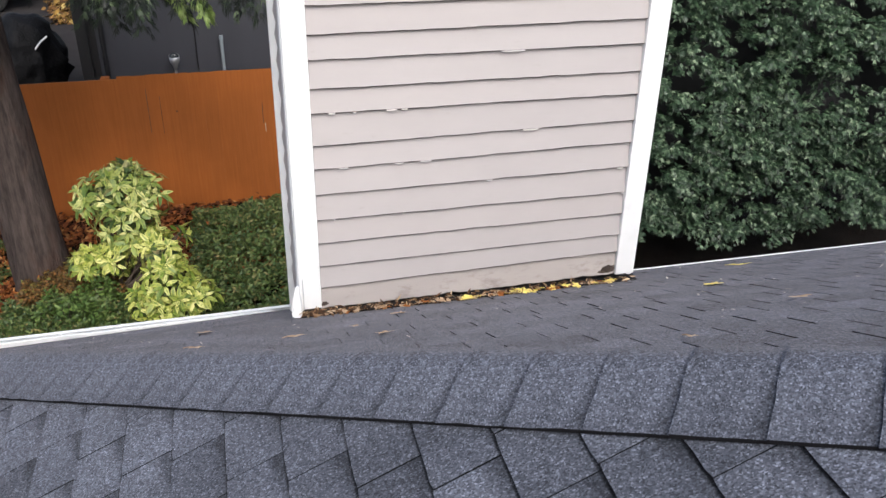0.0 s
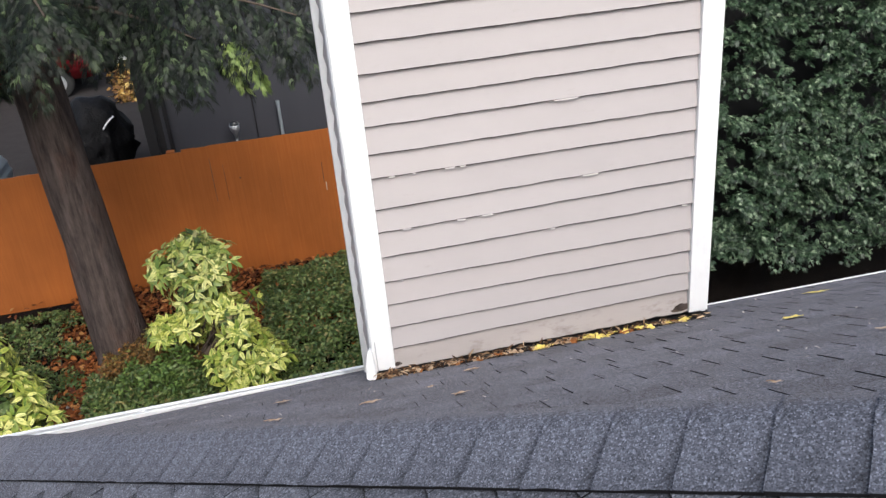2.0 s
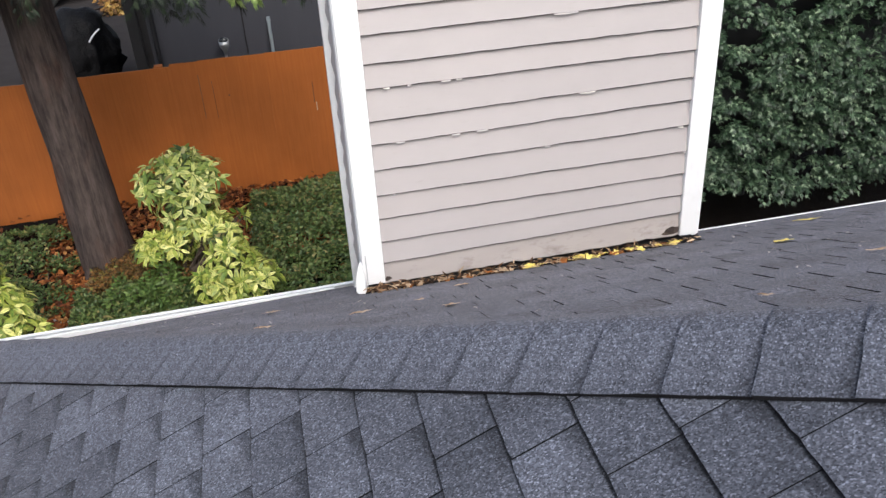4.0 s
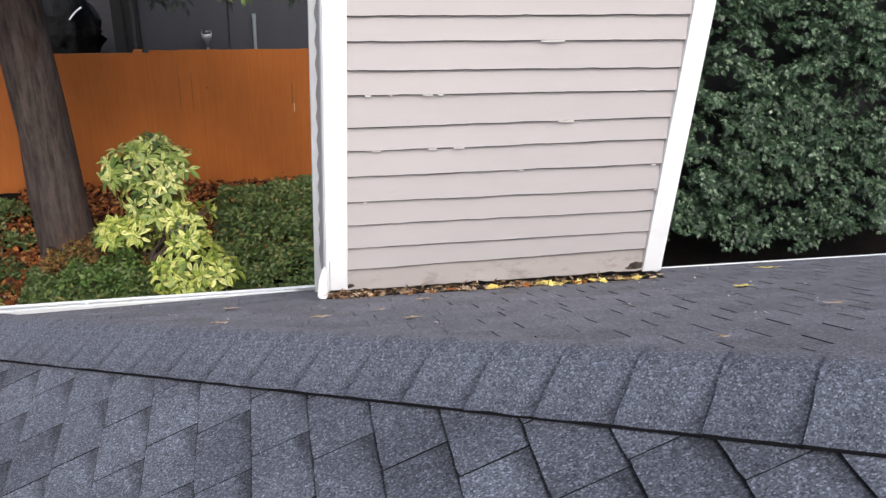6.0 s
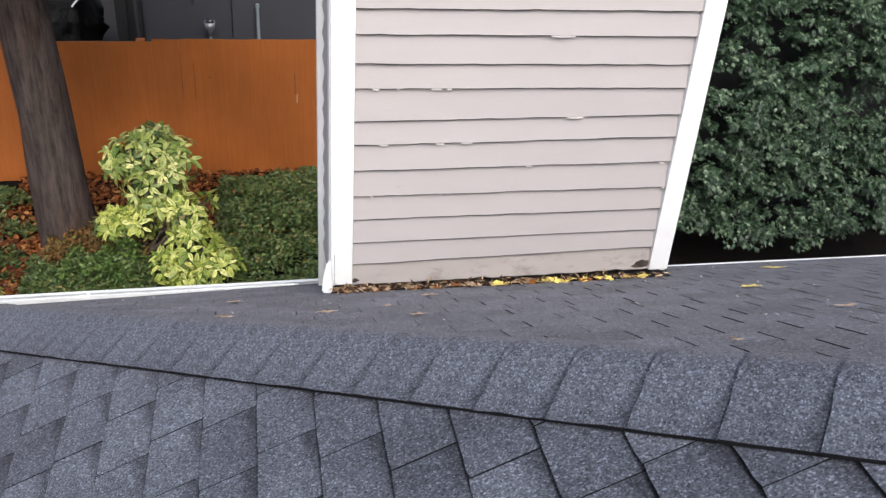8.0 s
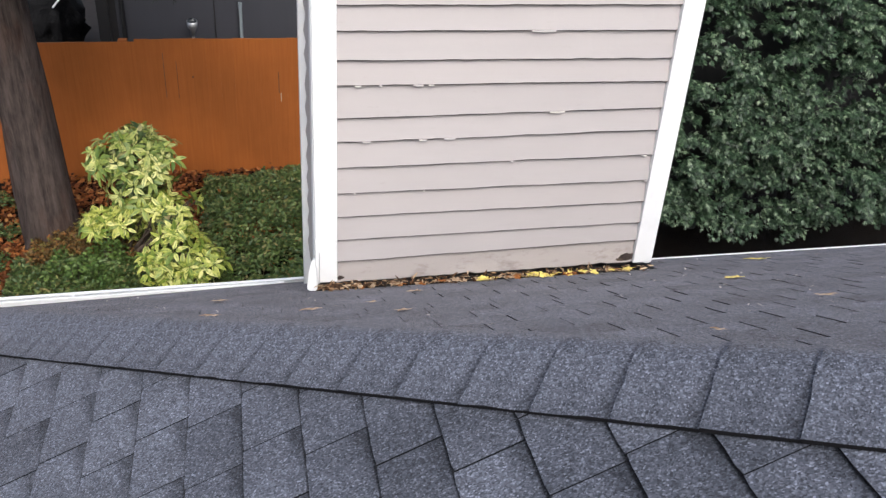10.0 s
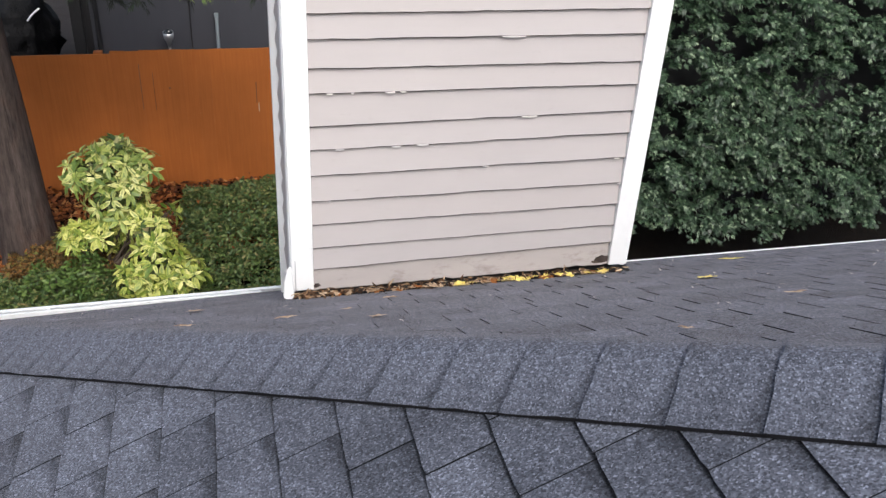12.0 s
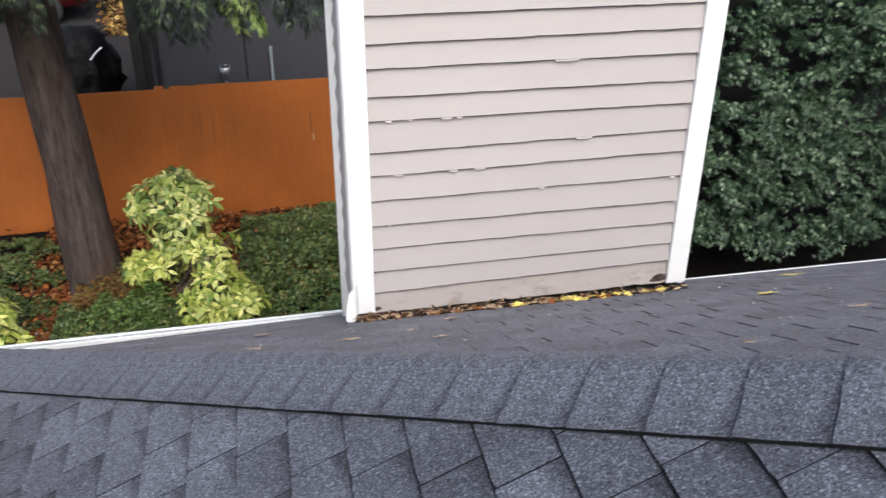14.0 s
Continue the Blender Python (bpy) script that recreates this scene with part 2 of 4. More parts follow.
def thing(name, x, y, z, label, category, group="", kind="", rz=0):
    ob = new(name)
    ob.matrix_world = pose(x, y, z, 0, 0, rz)
    return tagged(ob, label, category, group, kind)


def box(bm, x0, y0, z0, x1, y1, z1, bevel=0.0):
    g = bmesh.ops.create_cube(bm, size=1.0, matrix=Matrix.Translation(((x0 + x1) / 2, (y0 + y1) / 2, (z0 + z1) / 2)) @ Matrix.Diagonal((x1 - x0, y1 - y0, z1 - z0, 1)))
    if bevel:
        edges = list({e for v in g["verts"] for e in v.link_edges})
        bmesh.ops.bevel(bm, geom=edges, offset=bevel, segments=2, affect="EDGES", profile=0.6)
    return bm


def boxes(*dims, bevel=0.0):
    bm = bmesh.new()
    for d in dims:
        box(bm, *d, bevel)
    return bm


def tube(bm, pts, radii, sides=8, wobble=0.0, cap=True):
    """A tapered tube along points."""
    rings = []
    for i, p in enumerate(pts):
        p = Vector(p)
        d = Vector(pts[min(i + 1, len(pts) - 1)]) - Vector(pts[max(i - 1, 0)])
        q = d.to_track_quat("Z", "Y")
        ring = []
        for k in range(sides):
            a = 2 * math.pi * k / sides
            r = radii[i] * (1 + wobble * noise.noise((math.cos(a) * 1.5, math.sin(a) * 1.5, p.z * 0.7)) + wobble * 0.6 * noise.noise((math.cos(a) * 4, math.sin(a) * 4, p.z * 0.5 + 7)))
            ring.append(bm.verts.new(p + q @ Vector((r * math.cos(a), r * math.sin(a), 0))))
        rings.append(ring)
    for a, b in zip(rings, rings[1:]):
        for k in range(sides):
            bm.faces.new((a[k], a[(k + 1) % sides], b[(k + 1) % sides], b[k]))
    if cap:
        bm.faces.new(rings[0][::-1])
        bm.faces.new(rings[-1])
    return bm


rng = np.random.default_rng(11)


def unit(v):
    return v / np.maximum(np.linalg.norm(v, axis=1, keepdims=True), 1e-6)


def leaf_mesh(name, pos, way, up, length, width, fold=0.25, droop=0.25):
    """Many folded, bent leaves in one mesh: each eight corners and six faces, with a UV across and along."""
    n = len(pos)
    way = unit(way)
    side = unit(np.cross(way, up))
    nor = np.cross(side, way)
    length, width = np.broadcast_to(length, n)[:, None], np.broadcast_to(width, n)[:, None]
    shape = ((0, 0), (0.33, 0), (0.7, 0), (1, 0), (0.33, -0.5), (0.7, -0.38), (0.33, 0.5), (0.7, 0.38))
    v = np.empty((n, 8, 3))
    for i, (a, b) in enumerate(shape):
        v[:, i] = pos + way * length * a + side * width * b + nor * (abs(b) * width * fold - droop * length * a * a)
    fs = ((0, 4, 1), (1, 4, 5), (1, 5, 2), (2, 5, 3), (0, 1, 6), (1, 7, 6), (1, 2, 7), (2, 3, 7))
    f = (np.array(fs)[None] + 8 * np.arange(n)[:, None, None]).reshape(-1, 3)
    uvs = np.array([(0.5 + b, a) for a, b in shape])
    return tri_mesh(name, v.reshape(-1, 3), f, np.tile(uvs[np.array(fs).ravel()], (n, 1)))


def tri_mesh(name, verts, tris, uv=None):
    mesh = bpy.data.meshes.new(name)
    mesh.vertices.add(len(verts))
    mesh.vertices.foreach_set("co", np.asarray(verts, dtype=np.float32).ravel())
    mesh.loops.add(len(tris) * 3)
    mesh.loops.foreach_set("vertex_index", np.asarray(tris, dtype=np.int32).ravel())
    mesh.polygons.add(len(tris))
    mesh.polygons.foreach_set("loop_start", np.arange(0, len(tris) * 3, 3, dtype=np.int32))
    if uv is not None:
        mesh.uv_layers.new(name="UVMap").data.foreach_set("uv", np.asarray(uv, dtype=np.float32).ravel())
    mesh.update()
    mesh.validate()
    return mesh


def spray_mesh(name, pos, way, up, length, width, blades=5, spread=0.9, droop=0.3):
    """Flat conifer sprays: each a fan of narrow pointed blades, joined at the foot so that a spray is one island."""
    n = len(pos)
    way = unit(way)
    side = unit(np.cross(way, up))
    nor = np.cross(side, way)
    L = np.broadcast_to(length, n)[:, None]
    W = np.broadcast_to(width, n)[:, None]
    verts, tris = [pos[:, None]], []
    k = 1
    for b in range(blades):
        f = b / (blades - 1) * 2 - 1
        a = f * spread
        l = L * (1 - 0.45 * abs(f)) * rng.uniform(0.75, 1.2, (n, 1))
        d = way * math.cos(a) + side * math.sin(a)
        e = np.cross(nor, d)
        lift = nor * rng.normal(0, 0.12, (n, 1)) * l
        verts.append(np.stack([pos + d * l * 0.55 + e * W * 0.5 + lift - nor * droop * l * 0.25,
                               pos + d * l * 0.55 - e * W * 0.5 + lift - nor * droop * l * 0.25,
                               pos + d * l + lift * 1.5 - nor * droop * l], 1))
        tris += [(0, k, k + 1), (k, k + 2, k + 1)]
        k += 3
    v = np.concatenate(verts, 1)
    f = (np.array(tris)[None] + k * np.arange(n)[:, None, None]).reshape(-1, 3)
    return tri_mesh(name, v.reshape(-1, 3), f)


# ---- The plan: z = 0 is the garden, the chimney's front face is y = 0 ----
EAVE_Z, SLOPE_F, SLOPE_N, CORNER = 2.718, 0.556, 0.534, -1.268
EAVE_Y = 0.49
FENCE_Y = 6.6


def far_z(y):
    return EAVE_Z - SLOPE_F * y


def near_z(x):
    return EAVE_Z + SLOPE_N * (x - CORNER)


def hip_y(x):
    return -(SLOPE_N / SLOPE_F) * (x - CORNER)


# Ground: one sheet out to the horizon
bm = bmesh.new()
bmesh.ops.create_grid(bm, x_segments=160, y_segments=160, size=10)
for v in bm.verts:
    v.co.z = 0.05 * noise.noise(v.co * 0.8) + 0.02 * noise.noise(v.co * 3)
    r = max(abs(v.co.x), abs(v.co.y))
    v.co.z *= max(0.0, min(1.0, (10 - r) / 2))
    if r > 9.99:
        v.co.x, v.co.y, v.co.z = v.co.x * 40, v.co.y * 40, 0.0
ground = part("ground", bm, SOIL, None, "near-black garden soil under shrubs", "structure", True)
tagged(ground, category="ground")

# Driveway behind the fence
drive = part("driveway", boxes((-14, 9.2, -0.05, -2.1, 40, 0.02)), ASPHALT, None, "worn grey asphalt driveway behind the fence", "structure")
tagged(drive, category="driveway")

# ---- The house that carries the roof ----
house = thing("house", 2.5, -3.9, 0, "single storey house with a dark hipped shingle roof", "house", kind="structure")


def under_house(ob):
    ob.matrix_parent_inverse = house.matrix_world.inverted()
    return ob


ridge_y = -3.9
ridge_x = CORNER - ridge_y * SLOPE_F / SLOPE_N
left_x = CORNER - EAVE_Y * SLOPE_F / SLOPE_N
back_y = 2 * ridge_y - EAVE_Y
bpy.context.view_layer.update()
bm = bmesh.new()
LOW = 0.055
c = [(left_x, EAVE_Y, far_z(EAVE_Y)), (9, EAVE_Y, far_z(EAVE_Y)), (9, ridge_y, far_z(ridge_y)), (ridge_x, ridge_y, far_z(ridge_y)), (left_x, back_y, far_z(EAVE_Y)), (9, back_y, far_z(EAVE_Y))]
top = [bm.verts.new((x, y, z - LOW)) for x, y, z in c]
low = [bm.verts.new((x, y, z - LOW - 0.03)) for x, y, z in c]
for vs in (top, low):
    for f in ((0, 1, 2, 3), (0, 3, 4), (3, 2, 5, 4)):
        bm.faces.new([vs[i] for i in f])
for a, b in ((0, 1), (1, 2), (2, 5), (5, 4), (4, 0)):
    bm.faces.new((top[a], top[b], low[b], low[a]))
under_house(part("roof_deck", bm, FELT, house, "dark roofing felt"))
under_house(part("wall", boxes((left_x + 0.5, back_y + 0.5, 0, 8.7, -0.02, 2.30)), WALL, house, "beige stuccoed house wall"))
bm = bmesh.new()
tri = [(back_y + 0.5, 2.29), (-0.02, 2.29), (-0.02, far_z(0) - 0.08), (ridge_y, far_z(ridge_y) - 0.06), (back_y + 0.5, far_z(0) - 0.08)]
fa = [bm.verts.new((8.5, y, z)) for y, z in tri]
fb = [bm.verts.new((8.7, y, z)) for y, z in tri]
bm.faces.new(fa)
bm.faces.new(fb[::-1])
for i in range(5):
    bm.faces.new((fa[i], fb[i], fb[(i + 1) % 5], fa[(i + 1) % 5]))
under_house(part("gable_wall", bm, WALL, house, "beige stuccoed gable wall"))
under_house(part("fascia", boxes((left_x + 0.02, EAVE_Y - 0.05, far_z(EAVE_Y) - 0.22, 9, EAVE_Y - 0.025, far_z(EAVE_Y) - 0.05)), WHITE, house, "white fascia board"))
under_house(part("fascia", boxes((left_x + 0.02, back_y, far_z(EAVE_Y) - 0.22, left_x + 0.045, EAVE_Y - 0.052, far_z(EAVE_Y) - 0.05)), WHITE, house, "white fascia board"))

# ---- Chimney chase ----
CX0, CX1, CD = -0.080, 1.256, 0.40
CTOP = 2.75 + 2.3
chimney = thing("chimney_chase", (CX0 + CX1) / 2, CD / 2, 2.4, "boxed chimney with peeling beige lap siding and white corner boards", "chimney")
bpy.context.view_layer.update()
inv = chimney.matrix_world.inverted()


def on_chimney(ob):
    ob.matrix_parent_inverse = inv
    return ob


on_chimney(part("core", boxes((CX0 + 0.035, 0.032, 2.30, CX1 - 0.035, CD - 0.03, CTOP)), DARK, chimney, "dark sheathing behind the siding"))
on_chimney(part("cap", boxes((CX0 - 0.05, -0.05, CTOP, CX1 + 0.05, CD + 0.05, CTOP + 0.04), bevel=0.006), STEEL, chimney, "sheet metal chimney cap"))
REVEAL = 0.0956


def lap_board(length, seed, height=REVEAL + 0.012, rough=0.0012, low_cut=0.0):
    """A bevelled lap board along x from 0, its face towards -y, thick at the foot; the foot is a little worn."""
    bm = bmesh.new()
    n = 44
    prev = None
    for i in range(n + 1):
        x = length * i / n
        w = rough * noise.noise((x * 9, seed * 3.1, 0)) + rough * 0.8 * noise.noise((x * 31, seed * 1.7, 5))
        b = 0.0016 * noise.noise((x * 4, seed * 2.3, 9))
        z0 = w + low_cut * abs(noise.noise((x * 13, seed, 3)))
        drip = 0.0042 + 0.0012 * noise.noise((x * 17, seed * 2.9, 1)) + 0.0008 * noise.noise((x * 60, seed, 7))
        ring = [bm.verts.new((x, -0.024 + b, z0 + drip)), bm.verts.new((x, -0.021 + b, z0)), bm.verts.new((x, -0.004, z0)), bm.verts.new((x, 0.006, height)), bm.verts.new((x, -0.003, height))]
        if prev:
            for k in range(5):
                # the foot's faces carry the painted lap shadow
                fc = bm.faces.new((prev[k], prev[(k + 1) % 5], ring[(k + 1) % 5], ring[k]))
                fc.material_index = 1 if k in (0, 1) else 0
        else:
            bm.faces.new(ring)
        prev = ring
    bm.faces.new(prev[::-1])
    return bm


TRIM = 0.079
W = 1.27
# the foot of each course above the chimney's foot, uneven, placed to fit the camera's view
COURSES = [-0.0013, 0.0743, 0.1467, 0.2226, 0.2963, 0.3746, 0.4504, 0.5190, 0.6105, 0.6776, 0.7543, 0.8195, 0.8929, 0.9717]
while COURSES[-1] * W < 2.25:
    COURSES.append(COURSES[-1] + 0.0756)
COURSES = [2.75 + c * W for c in COURSES]
# how far each course climbs from its left end to its right end
CLIMB = [0.010, 0.023, 0.009, 0.004, 0.003, 0.009, 0.013, 0.012, -0.003, -0.004, -0.001, 0.004, -0.002, -0.001]
CLIMB += [0.0] * (len(COURSES) - len(CLIMB))
RUN = CX1 - CX0 - 2 * TRIM + 0.004


def course_foot(row, x):
    """Height of a course's foot at x."""
    return COURSES[row] + CLIMB[row] * (x - CX0 - TRIM) / RUN



for i in range(-1, len(COURSES) - 2):
    z = COURSES[i + 1]
    first = i == -1
    high = min(COURSES[i + 2] - z + 0.030, CTOP - z)
    ob = on_chimney(part("siding_board", lap_board(RUN, i, high, 0.0026 if first else 0.0020, 0.012 if first else 0.0),
                         SIDING_OLD if first else SIDING, chimney, "water-stained bottom siding board" if first else ""))
    ob.data.materials.append(LAP_SHADE)
    ob.matrix_basis = pose(CX0 + TRIM - 0.002, 0.012, z + (0.005 if first else 0), 0, -math.degrees(math.atan2(CLIMB[i + 1], RUN)), 0)
    for k, (sx, rz, sy) in enumerate(((CX0 + 0.020, -90, CD - TRIM), (CX1 - 0.018, 90, TRIM))):
        ob = on_chimney(part("siding_board", lap_board(CD - 2 * TRIM, i + 50 * (k + 1), high), SIDING, chimney))
        ob.data.materials.append(LAP_SHADE)
        ob.matrix_basis = pose(sx, sy, z - 0.003, 0, 0, rz)
FOOT = 2.768
for name, x0, y0, x1, y1, z0 in (("corner_board", CX0, -0.022, CX0 + TRIM, 0.0, FOOT), ("corner_board", CX1 - TRIM, -0.022, CX1, 0.0, FOOT),
                                 ("corner_board", CX0 - 0.004, 0.0005, CX0 + 0.016, TRIM - 0.01, FOOT - 0.02), ("corner_board", CX1 - 0.016, 0.0005, CX1 + 0.004, TRIM - 0.01, FOOT - 0.02),
                                 ("corner_board", CX0 - 0.020, CD - 0.05, CX0 + 0.016, CD, 2.42), ("corner_board", CX1 - 0.016, CD - TRIM, CX1 + 0.004, CD, 2.42)):
    on_chimney(part(name, boxes((x0, y0, z0, x1, y1, CTOP), bevel=0.003), WHITE, chimney, "white painted corner board"))
on_chimney(part("corner_bead", boxes((CX0 + 0.012, -0.0255, FOOT + 0.002, CX0 + 0.0145, -0.0215, FOOT + 0.13), bevel=0.0008), STEEL, chimney, "raised joint in the white corner board"))
# white kick-out flashing at the foot of the corner
bm = bmesh.new()
prof = [(-0.116, -0.052, 2.766), (-0.108, -0.056, 2.757), (-0.082, -0.054, 2.753), (-0.077, -0.050, 2.762), (-0.079, -0.042, 2.81), (-0.084, -0.036, 2.868), (-0.090, -0.035, 2.876), (-0.097, -0.036, 2.868), (-0.110, -0.044, 2.82)]
vs = [bm.verts.new(q) for q in prof]
f = bm.faces.new(vs)
ex = bmesh.ops.extrude_face_region(bm, geom=[f])
for v in ex["geom"]:
    if isinstance(v, bmesh.types.BMVert):
        v.co += Vector((0.004, 0.018, 0))
bmesh.ops.bevel(bm, geom=list(bm.edges), offset=0.002, segments=2, affect="EDGES")
on_chimney(part("kick_out_flashing", bm, WHITE, chimney, "bent white kick-out flashing"))
# near-black strip stands in for the shaded gap below the bottom board
on_chimney(part("base_flashing", boxes((CX0 - 0.01, -0.022, 2.70, CX1 + 0.02, 0.02, 2.738), bevel=0.002), DARK, chimney, "near-black strip painted as the shaded gap under the siding"))


def flake(x, z, length, drop, seed):
    """A lip of peeled paint and split wood that hangs from a board's foot."""
    bm = bmesh.new()
    n = 12
    prev = None
    for i in range(n + 1):
        f = i / n
        d = drop * math.sin(math.pi * f) ** 0.7 * (0.75 + 0.5 * noise.noise((f * 7, seed, 0)))
        o = 0.004 * math.sin(math.pi * f) + 0.002 * noise.noise((f * 9, seed, 4))
        ring = [bm.verts.new((x + length * (f - 0.5), y, zz)) for y, zz in ((-0.011 - o, z + 0.003), (-0.014 - o, z - d), (-0.008, z - d * 0.8), (-0.004, z + 0.002))]
        if prev:
            for k in range(4):
                bm.faces.new((prev[k], prev[(k + 1) % 4], ring[(k + 1) % 4], ring[k]))
        prev = ring
    return bm


for i, (x, row, length, drop, mat) in enumerate(((0.546, 9, 0.085, 0.007, SIDING), (0.612, 6, 0.058, 0.008, RAW), (0.235, 5, 0.030, 0.007, SIDING), (0.497, 4, 0.020, 0.005, SIDING),
                                                 (0.055, 7, 0.022, 0.008, RAW), (0.115, 7, 0.012, 0.006, SIDING), (0.215, 7, 0.035, 0.007, SIDING), (0.250, 7, 0.020, 0.006, RAW),
                                                 (0.05, 3, 0.010, 0.005, SIDING), (0.245, 3, 0.006, 0.008, RAW), (0.92, 3, 0.012, 0.006, SIDING), (0.08, 5, 0.03, 0.003, SIDING), (0.31, 5, 0.04, 0.003, SIDING), (0.9, 4, 0.02, 0.004, RAW))):
    on_chimney(part("peeling_paint", flake(x * W, course_foot(row + 1, x * W), length * 1.0, drop * 0.26, i), mat, chimney, "peeling flake of paint"))

for x, z, sx, sz, mt in ((1.150, 2.790, 0.030, 0.018, BARK), (1.125, 2.778, 0.024, 0.009, TWIG), (0.012, 2.775, 0.014, 0.010, BARK), (0.03, 2.765, 0.016, 0.006, RAW)):
    bm = bmesh.new()
    bmesh.ops.create_icosphere(bm, subdivisions=3, radius=1.0)
    for v in bm.verts:
        n_ = 1 + 0.5 * noise.noise(v.co * 2.3 + Vector((x * 40, 0, 0)))
        v.co = Vector((x + v.co.x * sx * n_, -0.009 + v.co.y * 0.002, z + v.co.z * sz * n_))
    on_chimney(part("rotten_patch", bm, mt, chimney, "rotten patch in the bottom board"))

# ---- Gutter ----
gutter = thing("gutter", -0.9, EAVE_Y + 0.05, far_z(EAVE_Y), "white metal rain gutter along the roof edge", "gutter")
bpy.context.view_layer.update()


def gutter_run(x0, x1, w, lip):
    bm = bmesh.new()
    zt = far_z(EAVE_Y)
    y0 = EAVE_Y - 0.012
    prof = [(y0, zt - 0.03), (y0, zt - 0.13), (y0 + w * 0.7, zt - 0.13), (y0 + w, zt - 0.08), (y0 + w, zt + lip), (y0 + w + 0.004, zt + lip + 0.003), (y0 + w - 0.014, zt + lip + 0.003), (y0 + w - 0.012, zt + lip - 0.004), (y0 + w - 0.004, zt + lip - 0.004), (y0 + w - 0.004, zt - 0.078), (y0 + w * 0.7 - 0.002, zt - 0.126), (y0 + 0.004, zt - 0.126), (y0 + 0.004, zt - 0.03)]
    n = max(2, int((x1 - x0) / 0.25))
    prev = None
    for i in range(n + 1):
        x = x0 + (x1 - x0) * i / n
        ring = [bm.verts.new((x, y, z + 0.002 * noise.noise((x * 1.3, 0, 0)) + 0.009 * min(0.0, x))) for y, z in prof]
        if prev:
            for a in range(len(prof)):
                b = (a + 1) % len(prof)
                bm.faces.new((prev[a], prev[b], ring[b], ring[a]))
        prev = ring
    return bm


def drip_run(x0, x1):
    """A bent metal strip behind the lowered shingles, bared towards the corner to fit the camera's view."""
    bm = bmesh.new()
    prev = None
    for i in range(25):
        x = x0 + (x1 - x0) * i / 24
        zt = far_z(EAVE_Y) + 0.001 + 0.013 * (x - CX0) + 0.0012 * noise.noise((x * 6, 2, 0))
        y = EAVE_Y + 0.0045 + 0.002 * noise.noise((x * 3, 0, 0))
        ring = [bm.verts.new(q) for q in ((x, y, zt - 0.04), (x, y, zt - 0.002), (x, y + 0.003, zt), (x, y + 0.012, zt - 0.002), (x, y + 0.012, zt - 0.04))]
        if prev:
            for k in range(5):
                bm.faces.new((prev[k], prev[(k + 1) % 5], ring[(k + 1) % 5], ring[k]))
        else:
            bm.faces.new(ring)
        prev = ring
    bm.faces.new(prev[::-1])
    return bm


for nm, bm, mt, lb in (("trough", gutter_run(left_x, CX0 - 0.01, 0.062, -0.011), GUTTER, "white gutter trough"), ("trough", gutter_run(CX1 + 0.01, 9, 0.03, -0.012), GUTTER, "narrow white gutter trough"),
                       ("drip_edge", drip_run(left_x, CX0 - 0.10), GUTTER, "white drip edge"),
                       ("drip_edge", boxes((CX1 + 0.01, EAVE_Y + 0.0045, far_z(EAVE_Y) - 0.030, 9, EAVE_Y + 0.012, far_z(EAVE_Y) + 0.001), bevel=0.002), GUTTER, "white drip edge"),
                       ("joint_band", boxes((-1.06, EAVE_Y + 0.030, far_z(EAVE_Y) - 0.06, -1.045, EAVE_Y + 0.056, far_z(EAVE_Y) - 0.018), bevel=0.002), GUTTER, "gutter joint band")):
    ob = part(nm, bm, mt, gutter, lb)
    ob.matrix_parent_inverse = gutter.matrix_world.inverted()

# ---- Fence ----
fence = thing("fence", -1.5, FENCE_Y, 0, "solid orange-stained timber board fence", "fence")
bpy.context.view_layer.update()
BOARD = 0.142


def fence_board(seed):
    bm = bmesh.new()
    n = 5
    prev = None
    for i in range(n + 1):
        z = 1.56 * i / n
        o = 0.0012 * noise.noise((seed, z * 1.5, 0))
        ring = [bm.verts.new((x, y + o, z)) for x, y in ((0.0, -0.0127), (0.0005, -0.013), (BOARD - 0.0007, -0.013), (BOARD - 0.0002, -0.0127), (BOARD - 0.0002, 0.008), (0.0, 0.008))]
        if prev:
            for k in range(6):
                bm.faces.new((prev[k], prev[(k + 1) % 6], ring[(k + 1) % 6], ring[k]))
        else:
            bm.faces.new(ring)
        prev = ring
    bm.faces.new(prev[::-1])
    bmesh.ops.recalc_face_normals(bm, faces=bm.faces)
    mesh = bpy.data.meshes.new("board")
    bm.to_mesh(mesh)
    bm.free()
    mesh.materials.append(FENCE)
    return mesh


board_kinds = [fence_board(i * 1.7) for i in range(7)]
for i in range(-46, 38):
    ob = link("board", board_kinds[(i * 5) % 7], None, fence)
    jog = random.uniform(-0.0005, 0.0005) if i % 4 else random.uniform(-0.002, 0.001)
    x = i * BOARD
    ob.location = (x + 1.5, jog, 0.02 + random.uniform(-0.004, 0.004) + (0.012 if x > -1.5 else -0.012 - 0.006 * max(0, -1.6 - x)))
for name, x, z, w, h, mt in (("knot", -0.86, 1.18, 0.016, 0.014, DARK), ("split", 0.065, 0.93, 0.007, 0.10, RAW), ("split", 0.045, 1.10, 0.006, 0.24, DARK), ("split", -1.15, 1.2, 0.005, 0.5, BARK), ("split", -1.02, 1.15, 0.004, 0.42, BARK)):
    part(name, boxes((x + 1.5 - w / 2, -0.0165, z - h / 2, x + 1.5 + w / 2, -0.010, z + h / 2), bevel=0.001), mt, fence, "weathered mark in a board")
for x in (-6.3, -3.9, -1.54, 0.86, 3.2):
    bm = boxes((x + 1.5 - 0.045, 0.012, 0, x + 1.5 + 0.045, 0.10, 1.576), bevel=0.006)
    part("post", bm, FENCE, fence)
